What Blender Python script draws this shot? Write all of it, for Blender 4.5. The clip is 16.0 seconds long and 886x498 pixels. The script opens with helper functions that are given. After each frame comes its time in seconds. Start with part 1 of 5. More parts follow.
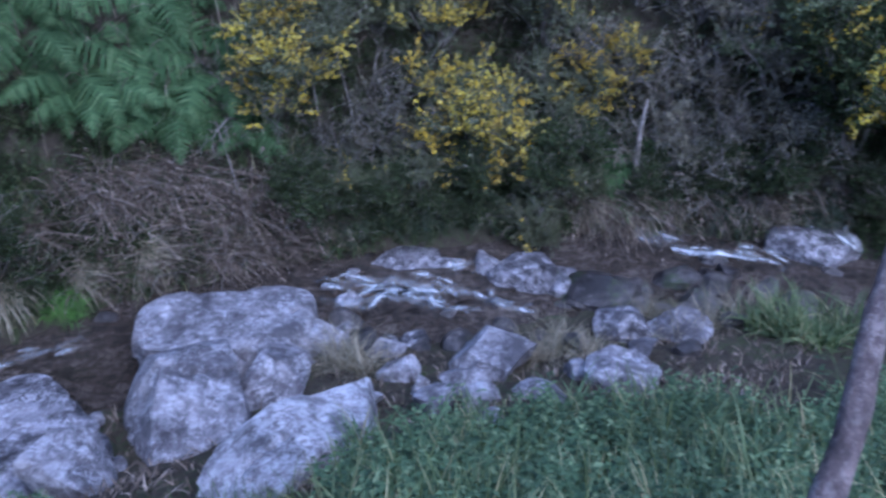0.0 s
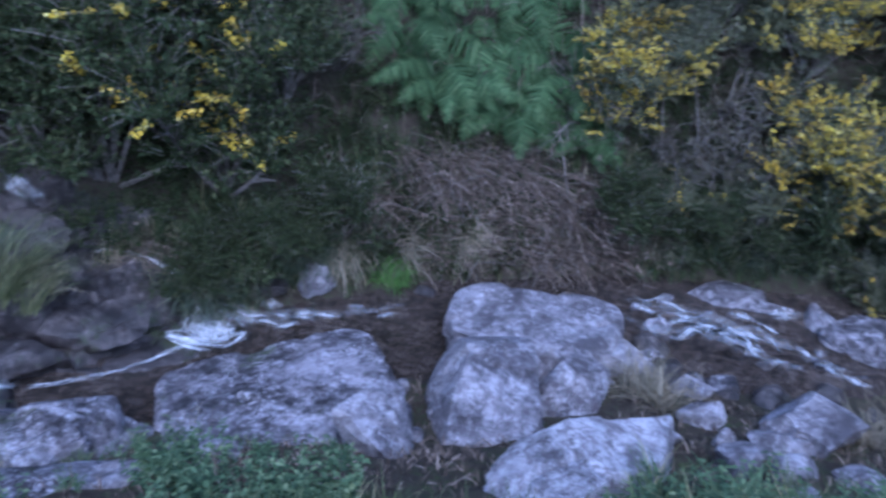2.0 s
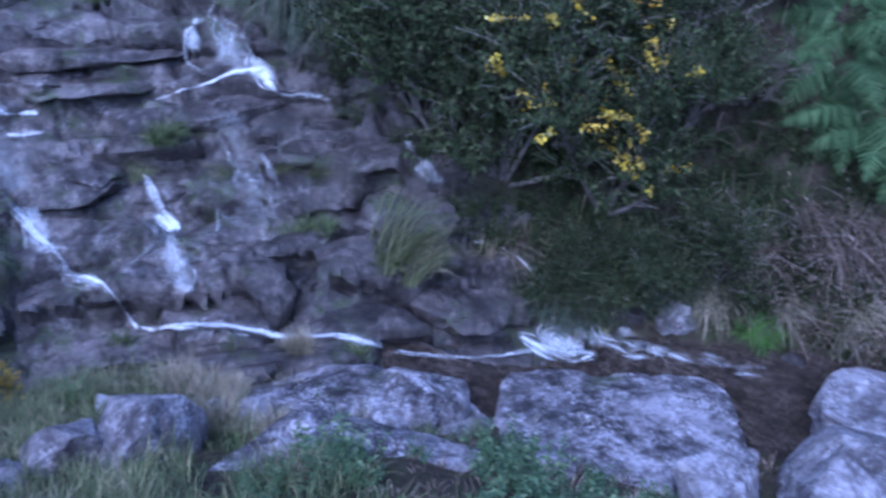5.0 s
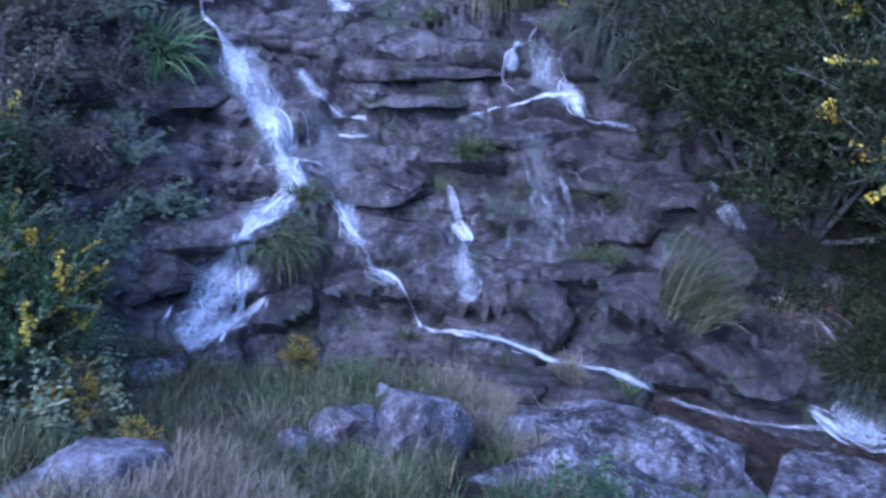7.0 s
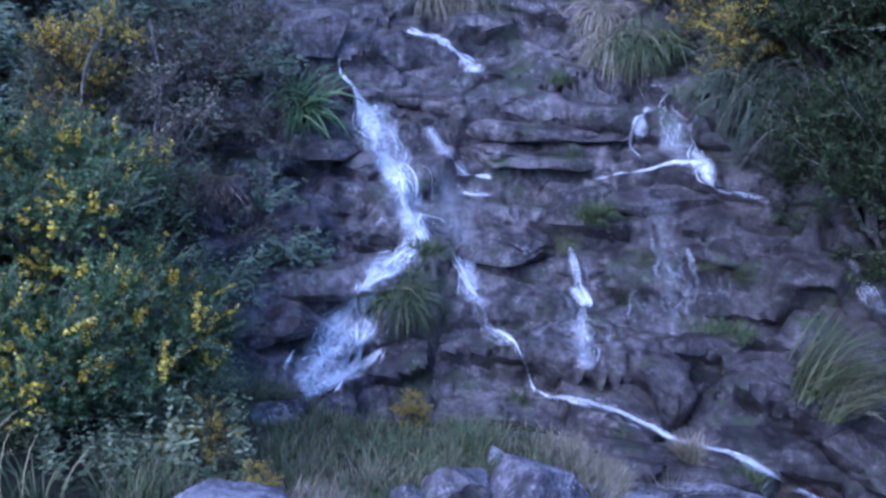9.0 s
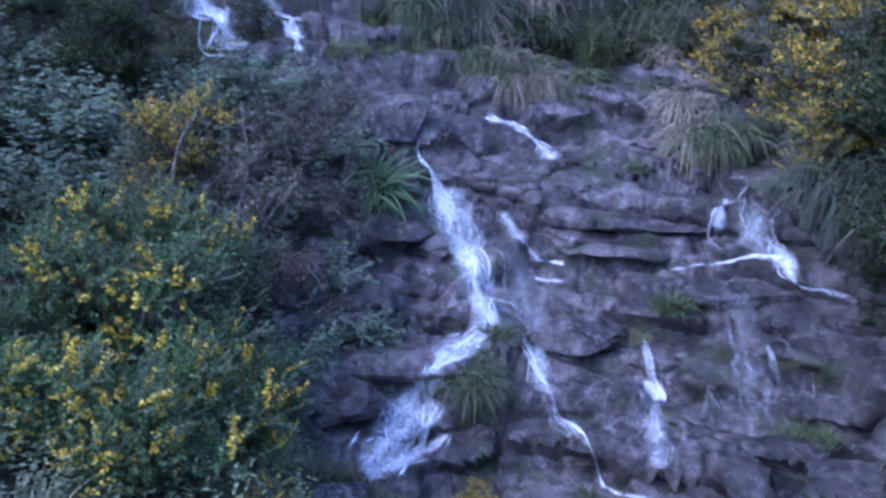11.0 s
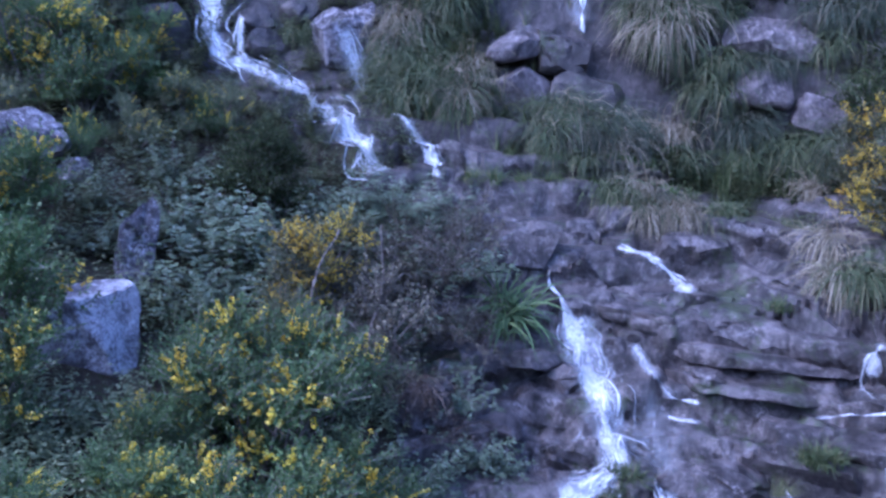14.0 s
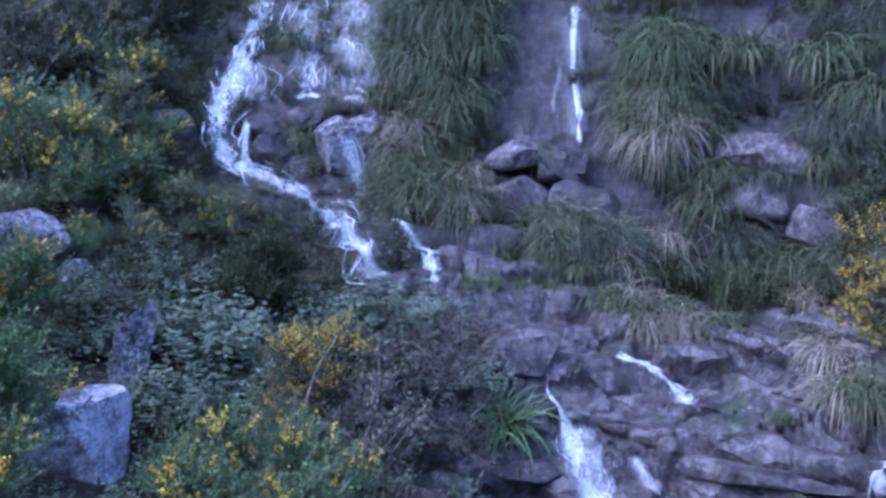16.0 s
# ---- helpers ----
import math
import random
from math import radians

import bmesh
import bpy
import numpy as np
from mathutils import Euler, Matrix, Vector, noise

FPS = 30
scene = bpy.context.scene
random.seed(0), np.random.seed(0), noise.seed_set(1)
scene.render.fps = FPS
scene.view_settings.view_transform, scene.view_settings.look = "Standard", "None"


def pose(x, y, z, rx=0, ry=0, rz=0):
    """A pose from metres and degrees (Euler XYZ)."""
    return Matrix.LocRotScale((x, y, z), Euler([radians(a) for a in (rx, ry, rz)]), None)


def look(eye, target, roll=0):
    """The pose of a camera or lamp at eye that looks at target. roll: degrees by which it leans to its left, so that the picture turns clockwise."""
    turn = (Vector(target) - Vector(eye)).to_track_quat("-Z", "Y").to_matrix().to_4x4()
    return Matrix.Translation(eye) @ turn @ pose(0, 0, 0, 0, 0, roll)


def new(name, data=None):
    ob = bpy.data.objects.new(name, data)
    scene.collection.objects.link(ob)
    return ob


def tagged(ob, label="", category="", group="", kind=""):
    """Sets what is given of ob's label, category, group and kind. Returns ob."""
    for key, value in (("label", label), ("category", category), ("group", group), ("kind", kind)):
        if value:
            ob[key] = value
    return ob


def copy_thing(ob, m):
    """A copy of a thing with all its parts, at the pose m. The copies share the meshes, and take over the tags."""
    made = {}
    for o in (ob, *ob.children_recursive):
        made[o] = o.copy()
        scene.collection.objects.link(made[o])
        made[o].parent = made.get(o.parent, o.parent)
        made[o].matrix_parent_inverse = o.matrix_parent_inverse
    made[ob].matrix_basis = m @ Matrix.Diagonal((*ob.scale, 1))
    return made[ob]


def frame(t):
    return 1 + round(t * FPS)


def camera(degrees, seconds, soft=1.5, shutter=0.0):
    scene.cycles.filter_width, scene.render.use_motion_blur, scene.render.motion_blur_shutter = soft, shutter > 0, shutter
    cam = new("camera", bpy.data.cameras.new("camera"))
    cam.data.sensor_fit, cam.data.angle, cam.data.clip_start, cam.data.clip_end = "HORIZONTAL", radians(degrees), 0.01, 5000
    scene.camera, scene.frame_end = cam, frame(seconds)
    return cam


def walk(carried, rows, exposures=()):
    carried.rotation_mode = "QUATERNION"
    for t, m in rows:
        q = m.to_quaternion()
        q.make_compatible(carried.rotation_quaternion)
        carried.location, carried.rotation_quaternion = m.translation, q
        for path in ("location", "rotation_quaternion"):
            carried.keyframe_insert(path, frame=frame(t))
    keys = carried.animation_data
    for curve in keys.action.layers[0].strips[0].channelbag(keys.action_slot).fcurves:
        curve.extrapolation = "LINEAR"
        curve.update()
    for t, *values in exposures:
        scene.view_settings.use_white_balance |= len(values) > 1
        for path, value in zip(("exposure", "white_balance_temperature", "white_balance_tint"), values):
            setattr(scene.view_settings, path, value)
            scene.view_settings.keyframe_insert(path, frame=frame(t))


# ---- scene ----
cam = camera(57.7, 16.0, soft=2.7, shutter=0.55)
PATH = [
    (0, (0.02, -0.01, 1.554), (-0.024, 1.755, 0.615), -2.1),
    (0.5, (-0.049, 0.018, 1.545), (-0.239, 1.774, 0.608), -2.0),
    (1, (-0.117, 0.068, 1.57), (-0.487, 1.797, 0.634), -1.5),
    (1.5, (-0.183, 0.099, 1.576), (-0.734, 1.784, 0.65), -1.5),
    (2, (-0.24, 0.106, 1.589), (-0.99, 1.72, 0.676), -1.7),
    (2.5, (-0.283, 0.108, 1.576), (-1.21, 1.634, 0.675), -2.6),
    (3, (-0.33, 0.068, 1.569), (-1.405, 1.503, 0.682), -3.2),
    (3.2, (-0.364, 0.05, 1.572), (-1.46, 1.467, 0.685), -2.9),
    (5.3, (-0.61, 0.078, 1.526), (-2.095, 1.12, 0.684), -0.4),
    (5.5, (-0.632, 0.086, 1.531), (-2.163, 1.061, 0.691), -0.4),
    (6, (-0.666, 0.088, 1.546), (-2.295, 0.9, 0.716), -0.6),
    (6.5, (-0.678, 0.062, 1.548), (-2.376, 0.735, 0.735), -0.6),
    (7, (-0.683, 0.018, 1.55), (-2.438, 0.566, 0.761), -0.6),
    (7.5, (-0.69, -0.001, 1.547), (-2.467, 0.513, 0.789), 0.2),
    (8, (-0.724, -0.054, 1.566), (-2.532, 0.399, 0.84), 0.3),
    (8.5, (-0.749, -0.09, 1.581), (-2.587, 0.279, 0.884), 0.1),
    (8.7, (-0.748, -0.106, 1.587), (-2.596, 0.233, 0.902), -0.0),
    (10.8, (-0.786, -0.128, 1.636), (-2.716, 0.045, 1.141), 0.8),
    (11, (-0.778, -0.146, 1.633), (-2.716, -0.002, 1.159), 0.9),
    (11.5, (-0.787, -0.161, 1.635), (-2.739, -0.087, 1.207), 1.2),
    (12, (-0.786, -0.169, 1.644), (-2.75, -0.152, 1.265), 1.2),
    (12.5, (-0.791, -0.184, 1.652), (-2.763, -0.208, 1.321), 1.3),
    (13, (-0.807, -0.205, 1.662), (-2.785, -0.273, 1.378), 1.5),
    (13.5, (-0.809, -0.229, 1.684), (-2.791, -0.341, 1.445), 1.7),
    (14, (-0.808, -0.251, 1.707), (-2.792, -0.411, 1.514), 2.3),
    (14.5, (-0.808, -0.247, 1.726), (-2.793, -0.446, 1.586), 2.8),
    (15, (-0.807, -0.254, 1.752), (-2.794, -0.466, 1.672), 3.0),
    (15.5, (-0.816, -0.273, 1.759), (-2.806, -0.473, 1.741), 3.0),
    (16, (-0.811, -0.263, 1.787), (-2.803, -0.429, 1.84), 3.1),
]
walk(cam, [(t, look(eye, target, roll)) for t, eye, target, roll in PATH], [(0, 1.88, 4780, 20), (3, 1.85, 4580, 22), (5.5, 1.97, 4500, 27), (7.5, 1.83, 4500, 27.5), (11, 1.93, 4600, 32), (16, 2.21, 4700, 34)])

# ---- light: an overcast evening, no direct sun ----
world = bpy.data.worlds.new("evening_sky")
world.use_nodes = True
scene.world = world
wn = world.node_tree
sky = wn.nodes.new("ShaderNodeTexSky")
sky.sky_type, sky.sun_disc, sky.sun_elevation, sky.sun_rotation = "NISHITA", False, radians(45), radians(146)
wn.links.new(sky.outputs[0], wn.nodes["Background"].inputs[0])
wn.nodes["Background"].inputs[1].default_value = 0.13
sun = new("sun", bpy.data.lights.new("sun", "SUN"))
sun.data.energy, sun.data.angle, sun.data.color = 0.8, radians(60), (1.0, 0.96, 0.92)
sun.matrix_world = look((3, -8, 14), (-5, 4, -1))


# ---- noise on arrays ----
def hash3(i, j, k, seed):
    h = (i * 374761393 + j * 668265263 + k * 2147483647 + seed * 144269504) & 0xFFFFFFFF
    h = ((h ^ (h >> 13)) * 1274126177) & 0xFFFFFFFF
    h = ((h ^ (h >> 16)) * 2246822519) & 0xFFFFFFFF
    return ((h ^ (h >> 15)) & 0xFFFFFF) / float(0xFFFFFF)


def smooth_noise(p, seed=0):
    """Values in -1..1 for an array of points."""
    f = np.floor(p).astype(np.int64)
    w = p - f
    w = w * w * (3 - 2 * w)
    out = np.zeros(len(p))
    for dx in (0, 1):
        for dy in (0, 1):
            for dz in (0, 1):
                k = np.where(dx, w[:, 0], 1 - w[:, 0]) * np.where(dy, w[:, 1], 1 - w[:, 1]) * np.where(dz, w[:, 2], 1 - w[:, 2])
                out += k * hash3(f[:, 0] + dx, f[:, 1] + dy, f[:, 2] + dz, seed)
    return out * 2 - 1


def fractal(p, octaves=4, seed=0):
    out, amp = np.zeros(len(p)), 1.0
    for n in range(octaves):
        out += amp * smooth_noise(p * 2.03**n + 17.3 * n, seed + n)
        amp *= 0.5
    return out / 1.9


def blocks(p, seed=0):
    """Broken rock: for each point its block's random height and how near it lies to a joint (0 at the joint)."""
    f = np.floor(p).astype(np.int64)
    d1, d2, val = np.full(len(p), 9.0), np.full(len(p), 9.0), np.zeros(len(p))
    tilt = np.zeros(len(p))
    for dx in (-1, 0, 1):
        for dy in (-1, 0, 1):
            for dz in (-1, 0, 1):
                i, j, k = f[:, 0] + dx, f[:, 1] + dy, f[:, 2] + dz
                c = np.stack([i + hash3(i, j, k, seed), j + hash3(i, j, k, seed + 1), k + hash3(i, j, k, seed + 2)], 1)
                off = p - c
                d = np.abs(off).sum(1) * 0.6 + np.sqrt((off**2).sum(1)) * 0.4
                near = d < d1
                d2 = np.where(near, d1, np.minimum(d2, d))
                val = np.where(near, hash3(i, j, k, seed + 3) * 2 - 1, val)
                tilt = np.where(near, off[:, 0] * (hash3(i, j, k, seed + 4) - 0.5) + off[:, 2] * (hash3(i, j, k, seed + 5) - 0.5), tilt)
                d1 = np.where(near, d, d1)
    return val + 1.2 * tilt, d2 - d1


# ---- materials ----
def material(name, rough=0.8, spec=0.3):
    m = bpy.data.materials.new(name)
    m.use_nodes = True
    b = m.node_tree.nodes["Principled BSDF"]
    b.inputs["Roughness"].default_value = rough
    b.inputs["Specular IOR Level"].default_value = spec
    return m, m.node_tree, b


def node(nt, kind, **values):
    n = nt.nodes.new(kind)
    for k, v in values.items():
        if k in n.inputs:
            n.inputs[k].default_value = v
    return n


def coords(nt):
    return nt.nodes.new("ShaderNodeNewGeometry").outputs["Position"]


def noise_node(nt, scale, detail=5.0, rough=0.6, stretch=None, vector=None):
    v = vector or coords(nt)
    if stretch:
        mp = nt.nodes.new("ShaderNodeMapping")
        mp.inputs["Scale"].default_value = stretch
        nt.links.new(v, mp.inputs["Vector"])
        v = mp.outputs["Vector"]
    n = node(nt, "ShaderNodeTexNoise", Scale=scale, Detail=detail, Roughness=rough)
    nt.links.new(v, n.inputs["Vector"])
    return n.outputs["Fac"]


def ramp(nt, fac, *stops):
    r = nt.nodes.new("ShaderNodeValToRGB")
    while len(r.color_ramp.elements) < len(stops):
        r.color_ramp.elements.new(0.5)
    for e, (at, colour) in zip(r.color_ramp.elements, stops):
        e.position = at
        e.color = (*colour, 1) if len(colour) == 3 else colour
    nt.links.new(fac, r.inputs[0])
    return r.outputs[0]


def grey(v):
    return (v, v, v)


def mix(nt, fac, a, b, mode="MIX"):
    m = nt.nodes.new("ShaderNodeMix")
    m.data_type, m.blend_type = "RGBA", mode
    for value, socket in ((fac, m.inputs[0]), (a, m.inputs[6]), (b, m.inputs[7])):
        if hasattr(value, "is_linked"):
            nt.links.new(value, socket)
        else:
            socket.default_value = value if isinstance(value, float) else (*value, 1)
    return m.outputs[2]


def bump(nt, height, bsdf, strength=0.5, distance=0.02):
    b = node(nt, "ShaderNodeBump", Strength=strength, Distance=distance)
    nt.links.new(height, b.inputs["Height"])
    nt.links.new(b.outputs[0], bsdf.inputs["Normal"])


def rock_material(name, dark, light, lichen, amount, wet=0.0, moss=0.0, cracks=0.35):
    """Weathered stone: two scales of mottling, lichen, dark stains, darker cracks, and moss."""
    m, nt, b = material(name, 0.78 - 0.38 * wet, 0.35 + 0.2 * wet)
    pos = coords(nt)
    fine = noise_node(nt, 11, 9, 0.75)
    base = ramp(nt, mix(nt, 0.55, noise_node(nt, 1.7, 5, 0.62), fine), (0.42, dark), (0.5, tuple(0.45 * (a + c) for a, c in zip(dark, light))), (0.57, light))
    base = mix(nt, 0.35, base, ramp(nt, noise_node(nt, 75, 4, 0.75), (0.36, grey(0.18)), (0.62, grey(0.85))), "OVERLAY")
    patch = ramp(nt, mix(nt, 0.55, noise_node(nt, 5.5, 8, 0.75), noise_node(nt, 34, 6, 0.78)), (0.52 - amount, grey(0)), (0.565 - amount, grey(1)))
    base = mix(nt, patch, base, mix(nt, 0.55, lichen, light))
    stain = ramp(nt, noise_node(nt, 2.6, 8, 0.7, (1.6, 1.6, 0.4) if wet else (1, 1, 0.7)), (0.5, grey(0)), (0.62, grey(0.85)))
    base = mix(nt, stain, base, tuple(0.5 * c for c in dark))
    warp = node(nt, "ShaderNodeTexNoise", Scale=2.5, Detail=4.0)
    nt.links.new(pos, warp.inputs["Vector"])
    bent = nt.nodes.new("ShaderNodeVectorMath")
    bent.operation = "MULTIPLY_ADD"
    nt.links.new(warp.outputs["Color"], bent.inputs[0])
    bent.inputs[1].default_value = (0.45, 0.45, 0.45)
    nt.links.new(pos, bent.inputs[2])
    stretch = nt.nodes.new("ShaderNodeMapping")
    stretch.inputs["Scale"].default_value = (1.0, 1.0, 2.1)
    nt.links.new(bent.outputs[0], stretch.inputs["Vector"])
    vor = node(nt, "ShaderNodeTexVoronoi", Scale=2.3)
    vor.feature = "DISTANCE_TO_EDGE"
    nt.links.new(stretch.outputs[0], vor.inputs["Vector"])
    cell = node(nt, "ShaderNodeTexVoronoi", Scale=4.6)
    nt.links.new(stretch.outputs[0], cell.inputs["Vector"])
    tone = nt.nodes.new("ShaderNodeSeparateColor")
    nt.links.new(cell.outputs["Color"], tone.inputs[0])
    base = mix(nt, 0.75 * min(1.0, 1.6 * cracks), base, ramp(nt, tone.outputs[0], (0.0, grey(0.22)), (1.0, grey(0.75))), "OVERLAY")
    crack = ramp(nt, vor.outputs["Distance"], (0.0, grey(0.0)), (0.02, grey(1.0)))
    base = mix(nt, mix(nt, 1.0 - 0.75 * cracks, ramp(nt, crack, (0.0, grey(1.0)), (1.0, grey(0.0))), grey(0.0)), base, tuple(0.3 * c for c in dark))
    if moss:
        green = ramp(nt, mix(nt, 0.4, noise_node(nt, 1.9, 5, 0.6), noise_node(nt, 14, 6, 0.7)), (0.62 - moss, grey(0)), (0.68 - moss, grey(0.8)))
        base = mix(nt, green, base, (0.045, 0.06, 0.022))
    nt.links.new(base, b.inputs["Base Color"])
    relief = mix(nt, 0.5 * cracks, mix(nt, 0.6, noise_node(nt, 5, 6, 0.65), noise_node(nt, 17, 9, 0.75)), tone.outputs[1])
    bump(nt, mix(nt, 0.35 * cracks, relief, crack), b, 1.0, 0.06)
    return m


def leaf_material(name, dark, light, tip=None, rough=0.55, transmit=0.25):
    m, nt, b = material(name, rough, 0.25 if rough < 0.7 else 0.08)
    rnd = nt.nodes.new("ShaderNodeNewGeometry").outputs["Random Per Island"]
    c = ramp(nt, rnd, (0.0, dark), (0.75, light), (1.0, tip or light))
    c = mix(nt, 0.6, c, ramp(nt, noise_node(nt, 1.6, 3), (0.35, grey(0.3)), (0.65, grey(0.7))), "OVERLAY")
    nt.links.new(c, b.inputs["Base Color"])
    tr = nt.nodes.new("ShaderNodeBsdfTranslucent")
    nt.links.new(c, tr.inputs[0])
    ms = node(nt, "ShaderNodeMixShader", Fac=transmit)
    nt.links.new(b.outputs[0], ms.inputs[1])
    nt.links.new(tr.outputs[0], ms.inputs[2])
    nt.links.new(ms.outputs[0], nt.nodes["Material Output"].inputs[0])
    return m


def earth_material():
    m, nt, b = material("earth", 0.95, 0.1)
    c = ramp(nt, mix(nt, 0.5, noise_node(nt, 2.0, 6, 0.65), noise_node(nt, 16, 6, 0.7)), (0.35, (0.03, 0.026, 0.021)), (0.5, (0.07, 0.058, 0.042)), (0.65, (0.055, 0.075, 0.03)))
    nt.links.new(c, b.inputs["Base Color"])
    bump(nt, noise_node(nt, 22, 8, 0.75), b, 1.0, 0.05)
    return m


def foam_material(name, low, high, strands=1.0, most=1.0):
    """White water: streaks of foam along the flow, clear between them. u runs across, v along the flow in metres."""
    m, nt, b = material(name, 0.35, 0.4)
    flow_uv = nt.nodes.new("ShaderNodeUVMap").outputs[0]
    swirl = node(nt, "ShaderNodeTexNoise", Scale=7.0, Detail=4.0)
    nt.links.new(flow_uv, swirl.inputs["Vector"])
    bent = nt.nodes.new("ShaderNodeVectorMath")
    bent.operation = "MULTIPLY_ADD"
    nt.links.new(swirl.outputs["Color"], bent.inputs[0])
    bent.inputs[1].default_value = (0.16, 0.2, 0)
    nt.links.new(flow_uv, bent.inputs[2])
    uv = bent.outputs[0]
    streak = noise_node(nt, 1.0, 6, 0.74, (12 * strands, 4.0, 1), uv)
    froth = noise_node(nt, 1.0, 6, 0.78, (27, 21, 1), uv)
    lump = noise_node(nt, 1.0, 5, 0.72, (11, 6.5, 1), uv)
    edge = nt.nodes.new("ShaderNodeAttribute")
    edge.attribute_name = "edge"
    thick = mix(nt, 0.5, mix(nt, 0.45, streak, froth), lump)
    add = nt.nodes.new("ShaderNodeMath")
    add.operation = "ADD"
    nt.links.new(thick, add.inputs[0])
    nt.links.new(edge.outputs["Fac"], add.inputs[1])
    a = ramp(nt, add.outputs[0], (low, grey(0.0)), (high, grey(most)))
    nt.links.new(ramp(nt, mix(nt, 0.5, froth, streak), (0.36, (0.48, 0.51, 0.55)), (0.54, (0.84, 0.86, 0.88))), b.inputs["Base Color"])
    b.inputs["Subsurface Weight"].default_value = 0.0
    clear = nt.nodes.new("ShaderNodeBsdfTransparent")
    ms = nt.nodes.new("ShaderNodeMixShader")
    nt.links.new(a, ms.inputs[0])
    nt.links.new(clear.outputs[0], ms.inputs[1])
    nt.links.new(b.outputs[0], ms.inputs[2])
    nt.links.new(ms.outputs[0], nt.nodes["Material Output"].inputs[0])
    bump(nt, thick, b, 0.3, 0.03)
    return m


def stream_material():
    m, nt, b = material("stream_water", 0.14, 0.35)
    bed = ramp(nt, mix(nt, 0.5, noise_node(nt, 2.4, 5, 0.65), noise_node(nt, 12, 6, 0.7)), (0.38, (0.022, 0.017, 0.013)), (0.5, (0.07, 0.053, 0.041)), (0.62, (0.15, 0.12, 0.1)))
    nt.links.new(bed, b.inputs["Base Color"])
    bump(nt, mix(nt, 0.5, noise_node(nt, 6, 5, 0.6, (1, 2.2, 1)), noise_node(nt, 19, 5, 0.65, (1, 2.0, 1))), b, 1.0, 0.2)
    return m


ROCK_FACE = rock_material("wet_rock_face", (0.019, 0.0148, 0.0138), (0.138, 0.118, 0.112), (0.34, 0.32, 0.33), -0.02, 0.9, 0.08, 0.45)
# for dark wet stones, and for rock face with shade put into its colour
DARK_ROCK = rock_material("dark_wet_shaded_rock", (0.016, 0.0125, 0.0115), (0.086, 0.072, 0.067), (0.2, 0.18, 0.175), -0.015, 0.9, 0.07, 0.4)
CLIFF = rock_material("brown_wet_cliff", (0.022, 0.018, 0.017), (0.082, 0.069, 0.067), (0.16, 0.14, 0.14), -0.03, 0.8, 0.06, 0.25)
BOULDER = rock_material("lichened_granite", (0.085, 0.075, 0.08), (0.29, 0.272, 0.285), (0.52, 0.51, 0.535), 0.0, 0.0, 0.02, 0.25)
EARTH = earth_material()
STREAM = stream_material()
FOAM = foam_material("white_water", 0.44, 0.78, 0.8, 0.92)
RIFFLE = foam_material("broken_riffle", 0.43, 0.88, 0.6, 0.62)
FILM = foam_material("water_film", 0.46, 1.0, 1.4, 0.32)
VEIL = foam_material("thin_falling_water", 0.42, 0.9, 1.4, 0.75)


# ---- the ground: sections from the camera's standing place O outwards, one for each bearing (degrees to the left of +y) ----
O = Vector((-0.5, 0.0, 0.0))
SECTIONS = {}


def section(bearing, r, z):
    SECTIONS[bearing] = np.array([r, z]).T


section(-180, (0, 0.8, 2, 3.5, 5, 6.5, 8, 9, 10, 11, 12, 13, 16, 30, 70), (0, 0, 0.05, 0.1, 0.2, 0.4, 0.8, 1.2, 1.6, 2, 2.4, 2.8, 4, 8, 16))
section(-90, (0, 0.8, 2, 3.5, 5, 6.5, 9, 10, 11, 12, 13, 14, 17, 30, 70), (0, 0, -0.6, -1.2, -1.8, -2.4, -3.4, -3.6, -3.6, -3, -2, -1, 1, 6, 12))
section(-40, (0, 0.8, 2.4, 4.2, 6, 8.6, 10.2, 11, 11.8, 12.8, 14, 15, 18, 30, 70), (0, 0, -1.1, -1.9, -2.4, -3.35, -3.4, -2.6, -1.4, 0, 1.4, 2.6, 5, 12, 22))
section(-20, (0, 0.8, 2.2, 3.8, 5.4, 8.2, 9.7, 10.4, 11, 12, 13, 14, 17, 30, 70), (0, 0, -1.15, -2.0, -2.5, -3.25, -3.25, -2.4, -1.2, 0.2, 1.6, 2.8, 5, 12, 22))
section(0, (0, 0.8, 2.2, 3.8, 5.4, 6.8, 8.6, 9.2, 9.8, 10.8, 11.8, 12.8, 16, 30, 70), (0, 0, -1.15, -2.1, -2.7, -3.1, -3.1, -2.3, -1.1, 0.4, 1.7, 2.8, 5.5, 13, 23))
section(20, (0, 0.8, 2.2, 3.6, 5.0, 6.7, 8.1, 8.7, 9.3, 10.3, 11.3, 12.3, 15.5, 30, 70), (0, 0, -1.1, -2.0, -2.65, -3.05, -3.05, -2.2, -1.0, 0.5, 1.8, 3, 6, 14, 24))
section(40, (0, 0.8, 2.2, 3.6, 5.0, 6.2, 7.4, 8.0, 8.6, 9.6, 10.8, 12, 15.5, 30, 70), (0, 0, -1.0, -1.85, -2.55, -2.9, -2.9, -2.1, -0.9, 0.6, 2.0, 3.2, 6.5, 14, 25))
section(54, (0, 0.8, 2.2, 3.6, 5.0, 5.9, 6.6, 7.6, 8.5, 9.5, 11, 12.2, 15, 30, 70), (0, 0, -0.9, -1.7, -2.3, -2.65, -2.6, -1.75, -0.85, 0.4, 2.0, 3.4, 7.5, 15, 26))
section(64, (0, 0.8, 2.2, 3.6, 5.0, 5.9, 6.4, 7.6, 8.7, 9.7, 11.4, 12.4, 14, 30, 70), (0, 0, -0.85, -1.6, -2.2, -2.5, -2.35, -1.6, -0.8, 0.0, 1.4, 2.4, 7.5, 16, 28))
